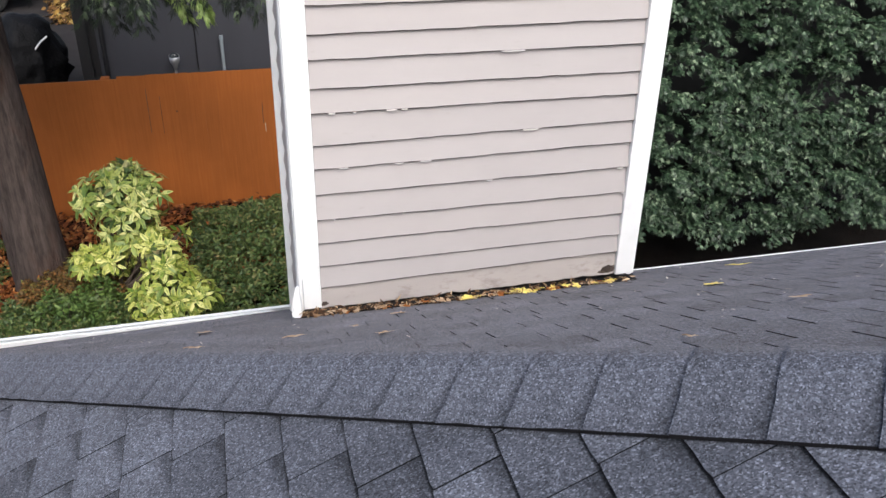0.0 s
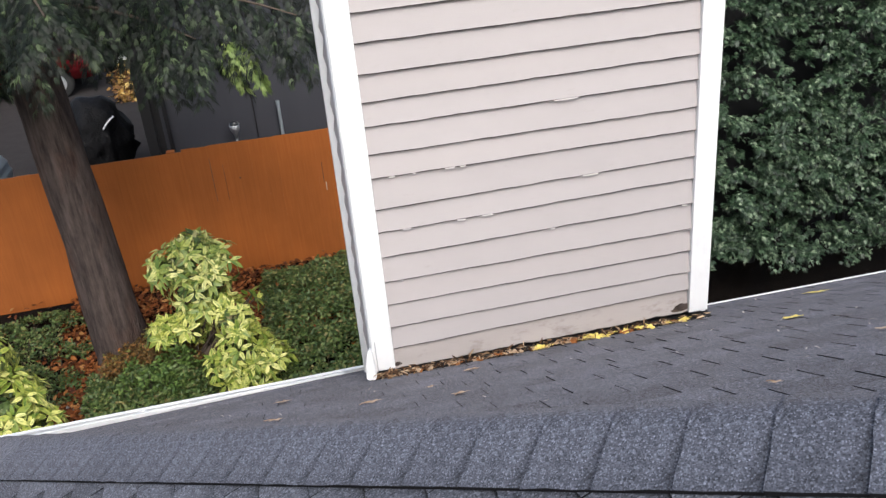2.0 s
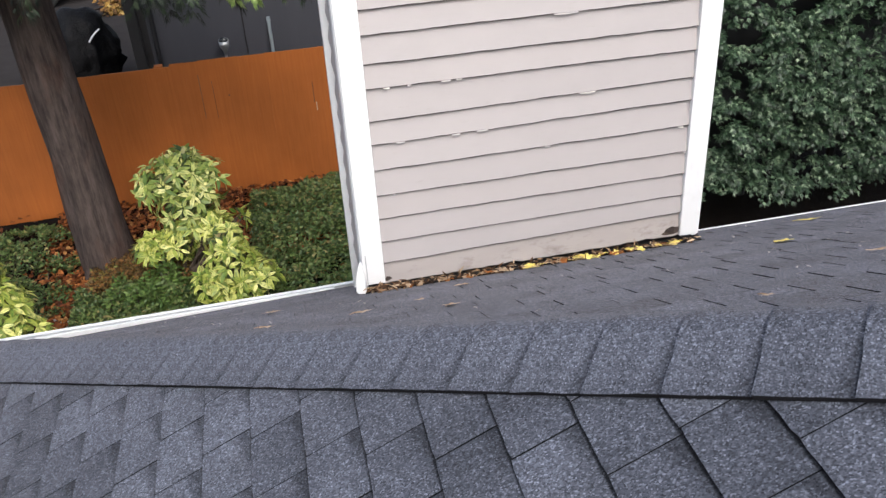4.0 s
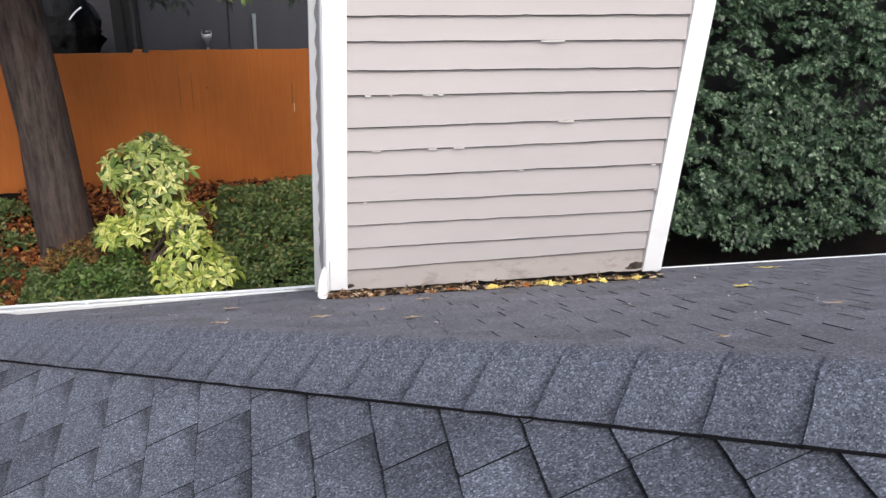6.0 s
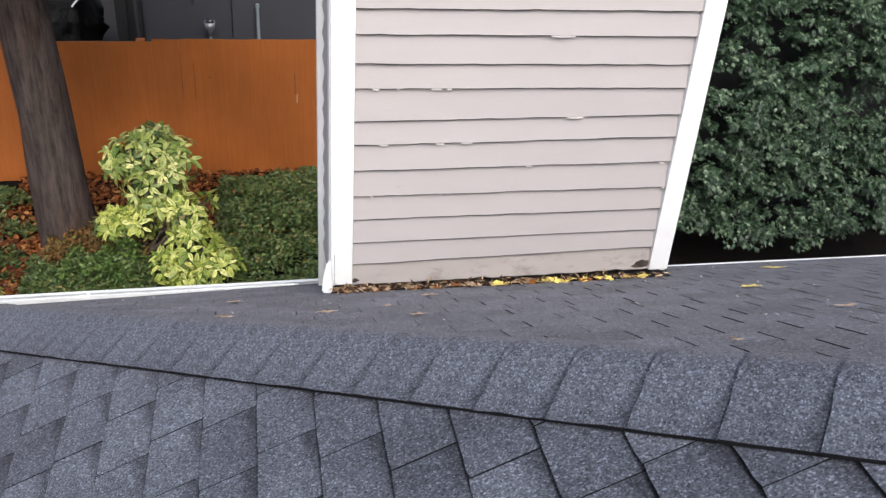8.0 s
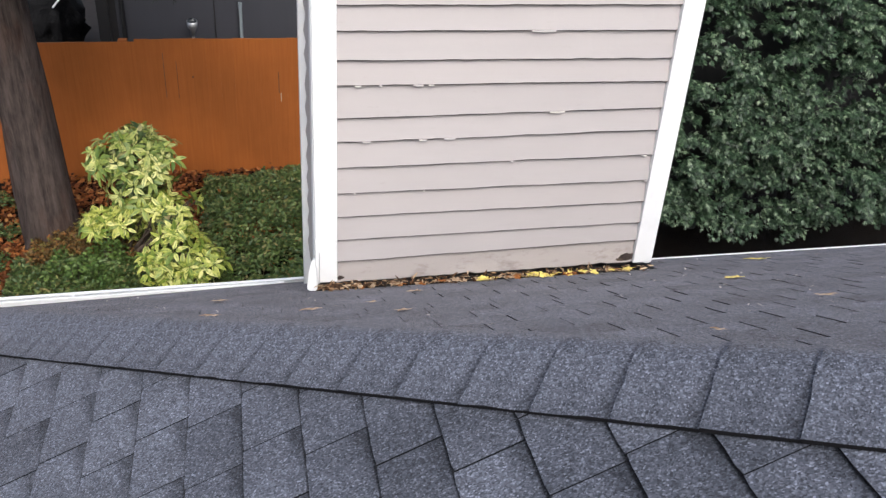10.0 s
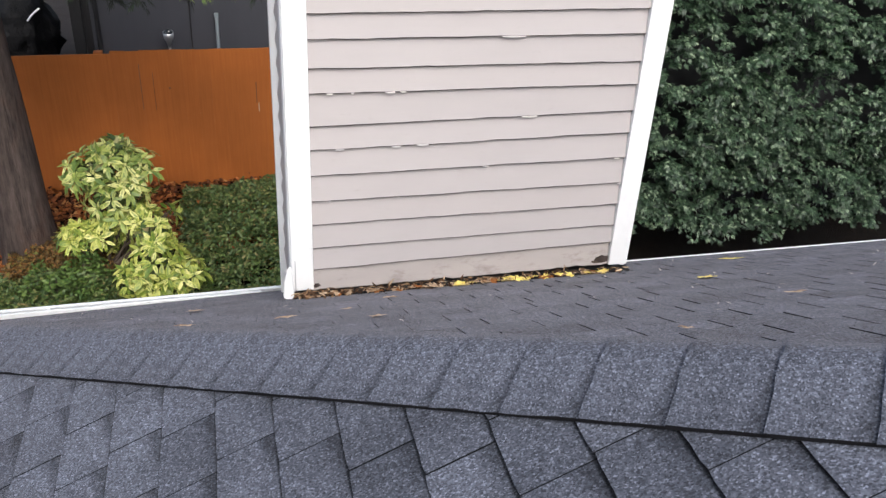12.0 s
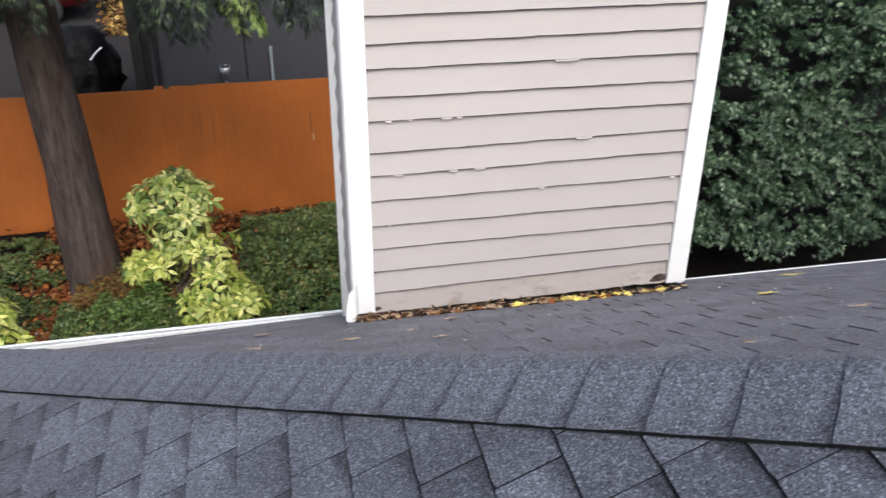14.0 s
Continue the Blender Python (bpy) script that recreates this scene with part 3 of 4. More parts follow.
for z in (0.3, 0.95, 1.42):
    part("rail", boxes((-5.0, 0.009, z, 6.8, 0.045, z + 0.085), bevel=0.004), FENCE, fence)

# ---- The neighbour's building and what stands behind the fence ----
annex = thing("annex_building", 1.0, 8.2, 0, "dark grey panelled outbuilding behind the fence", "building")
part("wall", boxes((-2.9, 0.0, 0, 4.5, 4.0, 3.3)), DARK, annex, "dark sheathing")
edges = (-2.78, -1.64, -0.42, 0.8, 2.02, 3.24, 4.46)
for a, b in zip(edges, edges[1:]):
    part("panel", boxes((a + 0.008, -0.02, 0.05, b - 0.008, 0.012, 3.2), bevel=0.002), PANEL, annex)
part("panel", boxes((-2.92, -0.01, 0.05, -2.90, 4.0, 3.2), bevel=0.002), PANEL, annex)
part("corner_post", boxes((-2.99, -0.05, 0, -2.86, 0.06, 3.25), bevel=0.006), DARK, annex, "dark corner post")
part("downpipe", tube(bmesh.new(), [(-2.70, -0.06, 0.1), (-2.70, -0.06, 3.2)], [0.028, 0.028], 10), DARK, annex, "dark downpipe")
part("roof", boxes((-3.1, -0.3, 3.3, 4.7, 4.2, 3.42), bevel=0.01), FELT, annex, "dark flat roof")

lamp = thing("garden_lamp", -0.90, 8.02, 0.03, "small grey funnel-headed garden lamp on a pole", "lamp")
part("pole", tube(bmesh.new(), [(0, 0, -0.04), (0, 0, 0.9), (0.0, 0, 1.18)], [0.014, 0.014, 0.016], 10), STEEL, lamp)
part("head", tube(bmesh.new(), [(0, 0, 1.16), (0, -0.005, 1.22), (0, -0.02, 1.27), (0, -0.035, 1.34)], [0.018, 0.034, 0.058, 0.064], 16), STEEL, lamp, "grey funnel head", smooth=True)
bm = bmesh.new()
bmesh.ops.create_uvsphere(bm, u_segments=14, v_segments=8, radius=0.056, matrix=pose(0, -0.055, 1.33) @ Matrix.Diagonal((1, 0.5, 0.9, 1)))
part("lens", bm, GLASS, lamp, "dark glass lens", smooth=True)
pipe = thing("vent_pipe", -0.33, 8.10, 0, "thin pale vent pipe standing against the grey wall", "pipe")
part("pipe", tube(bmesh.new(), [(0, 0, 0), (0.0, 0, 0.9), (0, 0, 1.53)], [0.02, 0.02, 0.02], 12), PALE, pipe)
part("collar", tube(bmesh.new(), [(0, 0, 1.51), (0, 0, 1.56)], [0.026, 0.024], 12), PALE, pipe)

# a bundle under black sheeting
bundle = thing("tarpaulin_bundle", -3.10, 10.6, 0, "heap under glossy black sheeting with a white strap", "tarpaulin")
bm = bmesh.new()
bmesh.ops.create_icosphere(bm, subdivisions=4, radius=1.0)
for v in bm.verts:
    p = v.co.copy()
    a = math.atan2(p.y, p.x)
    fold = 1 + 0.07 * math.sin(a * 17) * (1 - max(0.0, p.z)) + 0.14 * noise.noise(p * 2.2) + 0.16 * noise.noise(p * 7) + 0.12 * noise.noise(p * 15)
    v.co = Vector((p.x * 0.52 * fold, p.y * 0.6 * fold, max(0.0, 0.58 + p.z * 0.74 * (1 + 0.15 * noise.noise(p * 1.7)))))
part("sheet", bm, BLACK, bundle, "crumpled black plastic sheet", smooth=True)
pts = [(0.24 + 0.17 * f, -0.47 + 0.07 * f, 0.92 + 0.15 * f + 0.02 * math.sin(3 * f)) for f in np.linspace(0, 1, 8)]
part("strap", tube(bmesh.new(), pts, [0.013] * 8, 6), WHITE, bundle, "white strap")


def parked_car(x, y, rz, paint, label):
    car = thing("car", x, y, 0, label, "car", rz=rz)
    bm = bmesh.new()
    prof = [(-2.1, 0.35), (-2.15, 0.62), (-2.05, 0.86), (-1.3, 0.95), (-0.75, 1.38), (0.55, 1.42), (1.25, 0.98), (1.95, 0.88), (2.15, 0.62), (2.1, 0.35)]
    a = [bm.verts.new((px, -0.82, pz)) for px, pz in prof]
    b = [bm.verts.new((px, 0.82, pz)) for px, pz in prof]
    bm.faces.new(a)
    bm.faces.new(b[::-1])
    for i in range(len(prof)):
        j = (i + 1) % len(prof)
        bm.faces.new((a[i], b[i], b[j], a[j]))
    bmesh.ops.bevel(bm, geom=list(bm.edges), offset=0.07, segments=3, affect="EDGES")
    part("body", bm, paint, car, smooth=True)
    for yy in (-0.80, 0.78):
        bm = bmesh.new()
        q = [(-1.1, 1.0), (-0.7, 1.3), (0.5, 1.34), (1.0, 1.0)]
        fa = [bm.verts.new((px, yy, pz)) for px, pz in q]
        fb = [bm.verts.new((px, yy + 0.03, pz)) for px, pz in q]
        bm.faces.new(fa)
        bm.faces.new(fb[::-1])
        for i in range(4):
            bm.faces.new((fa[i], fb[i], fb[(i + 1) % 4], fa[(i + 1) % 4]))
        part("side_window", bm, GLASS, car, "dark side window")
    for wx in (-1.3, 1.32):
        for wy in (-0.76, 0.76):
            wheel = part("wheel", tube(bmesh.new(), [(wx, wy - 0.09, 0.32), (wx, wy - 0.07, 0.32), (wx, wy + 0.07, 0.32), (wx, wy + 0.09, 0.32)], [0.28, 0.32, 0.32, 0.28], 24), RUBBER, car, "black tyre", smooth=True)
            part("rim", tube(bmesh.new(), [(wx, wy - 0.098, 0.32), (wx, wy + 0.098, 0.32)], [0.19, 0.19], 20), STEEL, wheel, "steel rim")
    return car


parked_car(-6.0, 16.8, 0, RED, "red car parked on the driveway")
parked_car(-6.35, 9.35, 0, PALE, "pale blue-grey car parked behind the fence")

# heap of golden leaves on the drive
heap = thing("leaf_heap", -3.18, 14.9, 0.02, "golden-brown fallen leaves drifted along the driveway", "leaves", kind="stuff")
n = 700
far = rng.uniform(0, 3.2, n)
pos = np.c_[-0.167 * far + rng.normal(0, 0.12, n), far, 0.01 + 0.14 * rng.random(n) ** 2]
link("leaves", leaf_mesh("leaves", pos, rng.normal(0, 1, (n, 3)) * (1, 1, 0.4), rng.normal(0, 0.4, (n, 3)) + (0, 0, 1), rng.uniform(0.08, 0.15, n), 0.09), GOLD, heap)
kerb = part("kerb_block", boxes((-4.02, 18.6, 0.02, -3.62, 18.75, 0.13), bevel=0.02), WHITE, None, "pale concrete kerb block at the end of the driveway")
tagged(kerb, category="kerb")

# ---- Conifer by the fence ----
conifer = thing("conifer_tree", -2.25, 5.15, 0, "tall conifer with furrowed grey-brown bark and drooping sprays", "tree")
zs = [-0.1, 0.05, 0.2, 0.45, 0.8, 1.3, 1.9, 2.6, 3.4, 4.4, 5.6, 6.8]
rs = [0.30, 0.27, 0.25, 0.236, 0.224, 0.214, 0.208, 0.205, 0.19, 0.16, 0.12, 0.07]
zz = np.linspace(-0.1, 6.8, 90)
bm = tube(bmesh.new(), [(0.03 * math.sin(z * 0.8) + 0.035 * (1.0 - z) * (z < 3) - 0.07 * (z >= 3), 0.02 * math.cos(z), z) for z in zz], [float(np.interp(z, zs, rs)) for z in zz], 40, 0.16)
part("trunk", bm, BARK, conifer, "furrowed grey-brown bark", smooth=True)


def frond(stations, start, way, down, length, out):
    """Collects the sprays of one flat drooping feather: a midrib with side twigs that shorten towards its tip."""
    start, way = np.array(start), np.array(way) / np.linalg.norm(way)
    side = np.cross(way, (0, 0, 1.0))
    side /= np.linalg.norm(side) + 1e-6
    drop = np.array((0, 0, -1.0))
    for i in range(stations):
        f = (i + 0.5) / stations
        p = start + way * length * f + drop * down * length * f * f
        d = way + drop * 2 * down * f
        d /= np.linalg.norm(d)
        out.append((p, d + rng.normal(0, 0.12, 3), 0.9))
        reach = length * (0.12 + 0.42 * (1 - f) * min(1.0, 0.35 + 2.5 * f))
        for sgn in (-1, 1):
            t = d * 0.75 + side * sgn * 0.75 + rng.normal(0, 0.10, 3)
            for g in (0.35, 0.7, 1.0):
                q = p + t * reach * g + drop * 0.35 * reach * g * g
                out.append((q, t + drop * 0.5 * g + rng.normal(0, 0.16, 3), rng.uniform(0.7, 1.1)))


limb_ends = [((-0.1, -0.15, 3.75), (1.2, -0.9, 3.75), (2.2, -1.2, 3.35)), ((0.1, -0.1, 3.5), (0.8, -0.7, 3.55), (1.45, -1.25, 3.28)), ((0, -0.2, 3.8), (0.3, -0.9, 3.85), (0.55, -1.6, 3.62)),
             ((-0.1, -0.2, 3.4), (-0.3, -0.7, 3.45), (-0.4, -1.2, 3.26)), ((-0.2, -0.1, 3.5), (-0.9, -0.5, 3.5), (-1.6, -0.9, 3.2)), ((0.1, 0, 4.0), (1.1, -0.3, 4.1), (2.2, -0.6, 3.65)),
             ((-0.1, 0.1, 4.0), (-1.0, 0.3, 4.1), (-2.0, 0.4, 3.7)), ((0.1, 0.2, 4.2), (0.7, 0.9, 4.3), (1.2, 1.8, 3.9)), ((0, -0.15, 4.6), (0.8, -1.0, 4.8), (1.3, -1.9, 4.4)), ((0, 0, 5.2), (-0.7, -0.9, 5.3), (-1.3, -1.6, 4.9)),
             ((0, 0, 5.8), (0.9, 0.1, 5.9), (1.6, 0.3, 5.4))]
# upper limbs, out of view, added to shade the lower crown
for k in range(26):
    a = k * 2.4
    z = 4.1 + 2.4 * k / 26
    r = 2.3 - 0.06 * k
    limb_ends.append(((0, 0, z), (r * 0.55 * math.cos(a), r * 0.55 * math.sin(a), z + 0.3), (r * math.cos(a), r * math.sin(a), z - 0.25)))
sprays, fresh = [], []
for li, (a, b, c) in enumerate(limb_ends):
    a, b, c = (np.array(q) for q in (a, b, c))
    path = [tuple((1 - f) ** 2 * a + 2 * f * (1 - f) * b + f * f * c) for f in np.linspace(0, 1, 10)]
    part("limb", tube(bmesh.new(), path, list(np.linspace(0.024, 0.006, 10)), 7), TWIG, conifer, "thin brown limb")
    count = 24 if li < 11 else 7
    along = (c - a) / np.linalg.norm(c - a)
    for k in range(count):
        f = 0.18 + 0.82 * k / (count - 1)
        p = (1 - f) ** 2 * a + 2 * f * (1 - f) * b + f * f * c
        side = np.cross(along, (0, 0, 1)) * (1 if k % 2 else -1)
        frond(11, p, along * 0.55 + side * rng.uniform(0.1, 0.9) + np.array((0, 0, rng.uniform(-0.55, -0.1))), rng.uniform(0.35, 0.8), rng.uniform(0.30, 0.46), sprays)
frond(16, (1.62, -1.22, 3.22), (0.8, -0.2, 0.05), 1.15, 0.30, fresh)
frond(16, (1.62, -1.22, 3.22), (0.35, -0.3, -0.55), 0.7, 0.22, fresh)
frond(16, (1.66, -1.24, 3.23), (0.6, -0.4, -0.15), 1.0, 0.28, fresh)


def sprays_object(name, rows, material, parent, label, long, wide):
    pos = np.array([r[0] for r in rows])
    way = np.array([r[1] for r in rows])
    size = np.array([r[2] for r in rows])
    mesh = spray_mesh(name, pos, way, rng.normal(0, 0.25, (len(pos), 3)) + (0, -0.3, 1), long * size, wide, 7, 0.6, 0.35)
    return link(name, mesh, material, parent, label, "stuff")


sprays_object("crown", sprays, CEDAR_LEAF, conifer, "drooping dark green sprays", 0.090, 0.0065)
sprays_object("young_growth", fresh, CEDAR_TIP, conifer, "bright green young sprays", 0.070, 0.008)

# ---- Tall clipped hedge ----
hedge = thing("hedge", 5.2, 4.5, 0, "tall dense clipped evergreen hedge", "hedge")
HX0, HX1, HY0, HTOP = -2.7, 2.6, -0.62, 4.3
# near-black hull paints the deep shade between the sprays
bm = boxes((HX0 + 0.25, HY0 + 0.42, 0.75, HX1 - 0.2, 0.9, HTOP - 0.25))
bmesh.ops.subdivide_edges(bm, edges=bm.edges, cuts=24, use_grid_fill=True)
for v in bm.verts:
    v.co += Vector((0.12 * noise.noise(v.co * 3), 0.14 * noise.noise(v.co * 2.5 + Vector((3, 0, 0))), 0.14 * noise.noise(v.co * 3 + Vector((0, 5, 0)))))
part("inner_wood", bm, DARK, hedge, "near-black hull painted as the shade inside the hedge", smooth=True)
# stems are coloured near-black for the shade they stand in
for i in range(10):
    x = HX0 + 0.3 + i * 0.52
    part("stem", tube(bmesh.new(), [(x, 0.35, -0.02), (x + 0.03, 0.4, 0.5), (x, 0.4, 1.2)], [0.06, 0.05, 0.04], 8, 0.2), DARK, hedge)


def hedge_bulge(x, z):
    return 0.13 * noise.noise((x * 1.1, z * 1.5, 0)) + 0.11 * noise.noise((x * 2.8, z * 4.2, 4)) + 0.05 * noise.noise((x * 8, z * 10, 9))


def hedge_lump(x, z):
    return noise.noise((x * 6.0 + 2 * noise.noise((x * 2, z * 2, 30)), z * 14.0, 21)) + 0.35 * noise.noise((x * 2.2, z * 2.6, 13))


def hedge_foot(x):
    return 0.62 - 0.10 * math.exp(-((x + 0.5) / 0.6) ** 2) + 0.20 * max(0.0, x - 0.2) + 0.10 * max(0.0, -1.2 - x) + 0.10 * noise.noise((x * 2.3, 0, 0)) + 0.05 * noise.noise((x * 9, 0, 0))


# flat twigs in layers: each spreads sideways, hangs at its tip and shades what lies below it
n = 14000
hx, hz = rng.uniform(HX0, HX1, n), 0.25 + (HTOP - 0.25) * rng.random(n)
keep = np.array([z > hedge_foot(x) and hedge_lump(x, z) > 0.04 for x, z in zip(hx, hz)])
hx, hz = hx[keep], hz[keep]
n = len(hx)
hy = np.array([HY0 - hedge_bulge(x, z) - 0.22 * hedge_lump(x, z) for x, z in zip(hx, hz)]) + rng.random(n) ** 1.5 * 0.16
tuft = 17
turn = rng.normal(0, 0.55, n)
axis = np.c_[np.sin(turn), -np.cos(turn), rng.normal(0.05, 0.16, n)]
across = np.c_[np.cos(turn), np.sin(turn), rng.normal(0, 0.14, n)]
size = rng.uniform(0.65, 1.3, n)
a = rng.random((n, tuft))
b = rng.uniform(-1, 1, (n, tuft)) * (1 - 0.55 * a)
droop = -0.30 * a * a - 0.10 * b * b
pos = np.c_[hx, hy, hz][:, None] + (axis[:, None] * (a * 0.12)[..., None] + across[:, None] * (b * 0.065)[..., None]) * size[:, None, None]
pos[..., 2] += droop * 0.13 * size[:, None] + rng.normal(0, 0.007, (n, tuft))
way = axis[:, None] * 0.75 + across[:, None] * (b * 1.1)[..., None] + rng.normal(0, 0.28, (n, tuft, 3))
way[..., 2] -= 0.05 + 0.30 * a
pos, way = pos.reshape(-1, 3), way.reshape(-1, 3)
n = len(pos)
link("foliage", spray_mesh("foliage", pos, way, rng.normal(0, 0.22, (n, 3)) + (0, -0.25, 1), rng.uniform(0.036, 0.060, n), rng.uniform(0.007, 0.011, n), 5, 0.75, 0.3), HEDGE_LEAF, hedge, "dense dark green sprays in hanging layers", "stuff")
n = 5000
sx, sy = np.where(rng.random(n) < 0.5, HX0, HX1), rng.uniform(HY0, 0.9, n)
pos = np.c_[sx + rng.normal(0, 0.1, n), sy, rng.uniform(0.6, HTOP, n)]
top = rng.random(n) < 0.6
pos[top] = np.c_[rng.uniform(HX0, HX1, top.sum()), rng.uniform(HY0, 0.9, top.sum()), HTOP + rng.normal(0, 0.08, top.sum())]
link("foliage", spray_mesh("foliage", pos, rng.normal(0, 0.7, (n, 3)) + (0, 0, 0.4), rng.normal(0, 0.4, (n, 3)) + (0, 0, 1), rng.uniform(0.1, 0.16, n), 0.04, 5, 1.0, 0.3), HEDGE_LEAF, hedge, "", "stuff")


# ---- Shrubs ----
def laurel(x, y, lobes, leaves, material, label, seed):
    """A variegated shrub: single stems that fork to rounded lobes, each closed by outward whorls of long drooping leaves."""
    shrub = thing("variegated_shrub", x, y, 0, label, "shrub", "variegated shrubs")
    r = np.random.default_rng(seed)
    for cx, cy, cz, rad in lobes:
        for k in range(4):
            a = r.uniform(0, 6.28)
            e = (cx + 0.6 * rad * math.cos(a), cy + 0.6 * rad * math.sin(a), cz + r.uniform(-0.2, 0.5) * rad)
            part("stem", tube(bmesh.new(), [(r.normal(0, 0.04), r.normal(0, 0.04), -0.02), (cx * 0.5, cy * 0.5, cz * 0.5), e], [0.016, 0.011, 0.005], 6), TWIG, shrub)
    rows = {True: [], False: []}
    weight = np.array([l[3] ** 2 for l in lobes])
    for (cx, cy, cz, rad), w in zip(lobes, weight / weight.sum()):
        for i in range(int(leaves * w / 7)):
            outer = i % 4 > 0
            d = r.normal(0, 1, 3)
            d[2] = d[2] * 0.9 + 0.15
            d /= np.linalg.norm(d)
            bump = 1 + 0.16 * noise.noise(Vector(d) * 2.5 + Vector((seed, 0, 0)))
            c = np.array((cx, cy, cz)) + d * rad * bump * (r.uniform(0.84, 1.02) if outer else r.uniform(0.3, 0.7))
            axis = d + np.array((0, -0.1, 0.40))
            axis /= np.linalg.norm(axis)
            t1 = np.cross(axis, r.normal(0, 1, 3))
            t1 /= np.linalg.norm(t1)
            t2 = np.cross(axis, t1)
            big = r.uniform(0.8, 1.2)
            for k in range(7):
                a = k * 2.4 + r.uniform(-0.25, 0.25)
                s = t1 * math.cos(a) + t2 * math.sin(a)
                rows[outer].append((c + s * 0.012, s + axis * (0.15 + 0.11 * k) + np.array((0, 0, r.uniform(-0.35, 0.0))), axis + r.normal(0, 0.12, 3), big * (1.1 - 0.07 * k) * r.uniform(0.85, 1.15)))
    # inner leaves take a darker green, so the shrub's inner shade is painted
    for outer, name, mat, lb in ((True, "foliage", material, "cream and green variegated leaves"), (False, "inner_foliage", COVER_LEAF, "inner leaves in a darker green that paints the shade between whorls")):
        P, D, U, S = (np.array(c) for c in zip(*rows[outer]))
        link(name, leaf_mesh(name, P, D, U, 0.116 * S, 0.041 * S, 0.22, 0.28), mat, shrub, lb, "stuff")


laurel(-1.35, 4.9, ((0.03, 0, 1.04, 0.28), (0.05, 0, 1.24, 0.15), (-0.17, -0.05, 1.03, 0.20), (0.23, -0.02, 1.01, 0.21), (0.03, -0.1, 0.82, 0.26)), 1500, PALE_LEAF, "tall rounded shrub with pale cream and green leaves", 3)
laurel(-1.55, 4.70, ((-0.12, 0, 0.48, 0.14), (0.10, 0, 0.50, 0.16), (0.26, 0, 0.60, 0.16), (0.46, -0.05, 0.64, 0.14), (0.70, -0.1, 0.72, 0.06), (-0.24, 0.0, 0.48, 0.05)), 820, VARIEGATED, "low straggling shrub with cream and green leaves", 14)
laurel(-0.95, 4.15, ((0.0, 0, 0.42, 0.27), (-0.05, 0.1, 0.66, 0.19), (-0.18, -0.08, 0.34, 0.18), (0.20, -0.05, 0.34, 0.18), (0.02, -0.12, 0.18, 0.24)), 1500, VARIEGATED, "low rounded shrub with yellow and green leaves", 5)
laurel(-2.86, 3.6, ((0, 0, 0.64, 0.34), (-0.1, 0.1, 1.02, 0.27), (0.2, -0.1, 0.44, 0.24)), 1400, VARIEGATED, "cream-leaved shrub beside fallen leaves", 8)


def cover_patch(name, x0, x1, y0, y1, n, height, material, label, seed, hole=-0.2, size=0.044):
    """A mat of low twiggy ground cover, uneven in height, with gaps."""
    r = np.random.default_rng(seed)
    xs, ys = r.uniform(x0, x1, n), r.uniform(y0, y1, n)
    cx, cy, hx_, hy_ = (x0 + x1) / 2, (y0 + y1) / 2, (x1 - x0) / 2, (y1 - y0) / 2
    hgt = []
    for x, y in zip(xs, ys):
        e = 1 - max(abs(x - cx) / hx_, abs(y - cy) / hy_) ** 4 - 0.35 * abs(noise.noise((x * 2.5, y * 2.5, seed)))
        g = noise.noise((x * 3.5, y * 3.5, seed + 3.0))
        hgt.append(height * max(0.0, e) ** 0.5 * (0.78 + 0.5 * g + 0.35 * noise.noise((x * 11, y * 11, seed))) if g > hole and e > 0.08 else -1)
    hgt = np.array(hgt)
    ok = hgt > 0
    xs, ys, hgt = xs[ok], ys[ok], hgt[ok]
    k = len(xs)
    zs_ = hgt * (0.35 + 0.65 * r.random(k) ** 0.35)
    patch = thing(name, cx, cy, 0, label, "ground cover", kind="stuff")
    pos = np.c_[xs - cx, ys - cy, zs_]
    way = r.normal(0, 1, (k, 3)) * (1, 1, 0.5) + (0, 0, 0.25)
    link("leaves", leaf_mesh("leaves", pos, way, r.normal(0, 0.5, (k, 3)) + (0, 0, 1), r.uniform(0.7, 1.3, k) * size, r.uniform(0.45, 0.6, k) * size, 0.2, 0.2), material, patch)
    bm = bmesh.new()
    for i in range(0, k, max(1, k // 260)):
        x, y = xs[i] - cx, ys[i] - cy
        tube(bm, [(x + r.normal(0, 0.06), y + r.normal(0, 0.06), 0), (x, y, zs_[i])], [0.004, 0.002], 4, cap=False)
    part("twigs", bm, TWIG, patch)


cover_patch("ground_cover", -0.85, 0.9, 2.6, 6.42, 36000, 0.40, COVER_LEAF, "dark green low ground cover shrub", 1, -0.42, 0.046)
cover_patch("ground_cover", -0.15, 1.4, 5.3, 6.5, 9000, 0.24, COVER_LEAF, "mounded dark green shrub against the fence", 9, -0.5)
cover_patch("ground_cover", -2.5, -0.90, 2.8, 4.7, 30000, 0.34, COVER_LEAF, "dark green low ground cover", 2, -0.5)
cover_patch("ground_cover", -2.15, -1.35, 3.9, 4.75, 3600, 0.40, FRESH_LEAF, "fresh green low ground cover", 4, -0.05, 0.045)
cover_patch("ground_cover", -3.9, -2.5, 4.3, 6.3, 9000, 0.26, COVER_LEAF, "sparse dark ground cover round a tree", 6, -0.1)

cover_patch("ground_cover", -2.40, -1.30, 4.40, 5.25, 8000, 0.36, RUSTY_LEAF, "rusty dying ground cover among fallen leaves", 12, -0.2, 0.04)

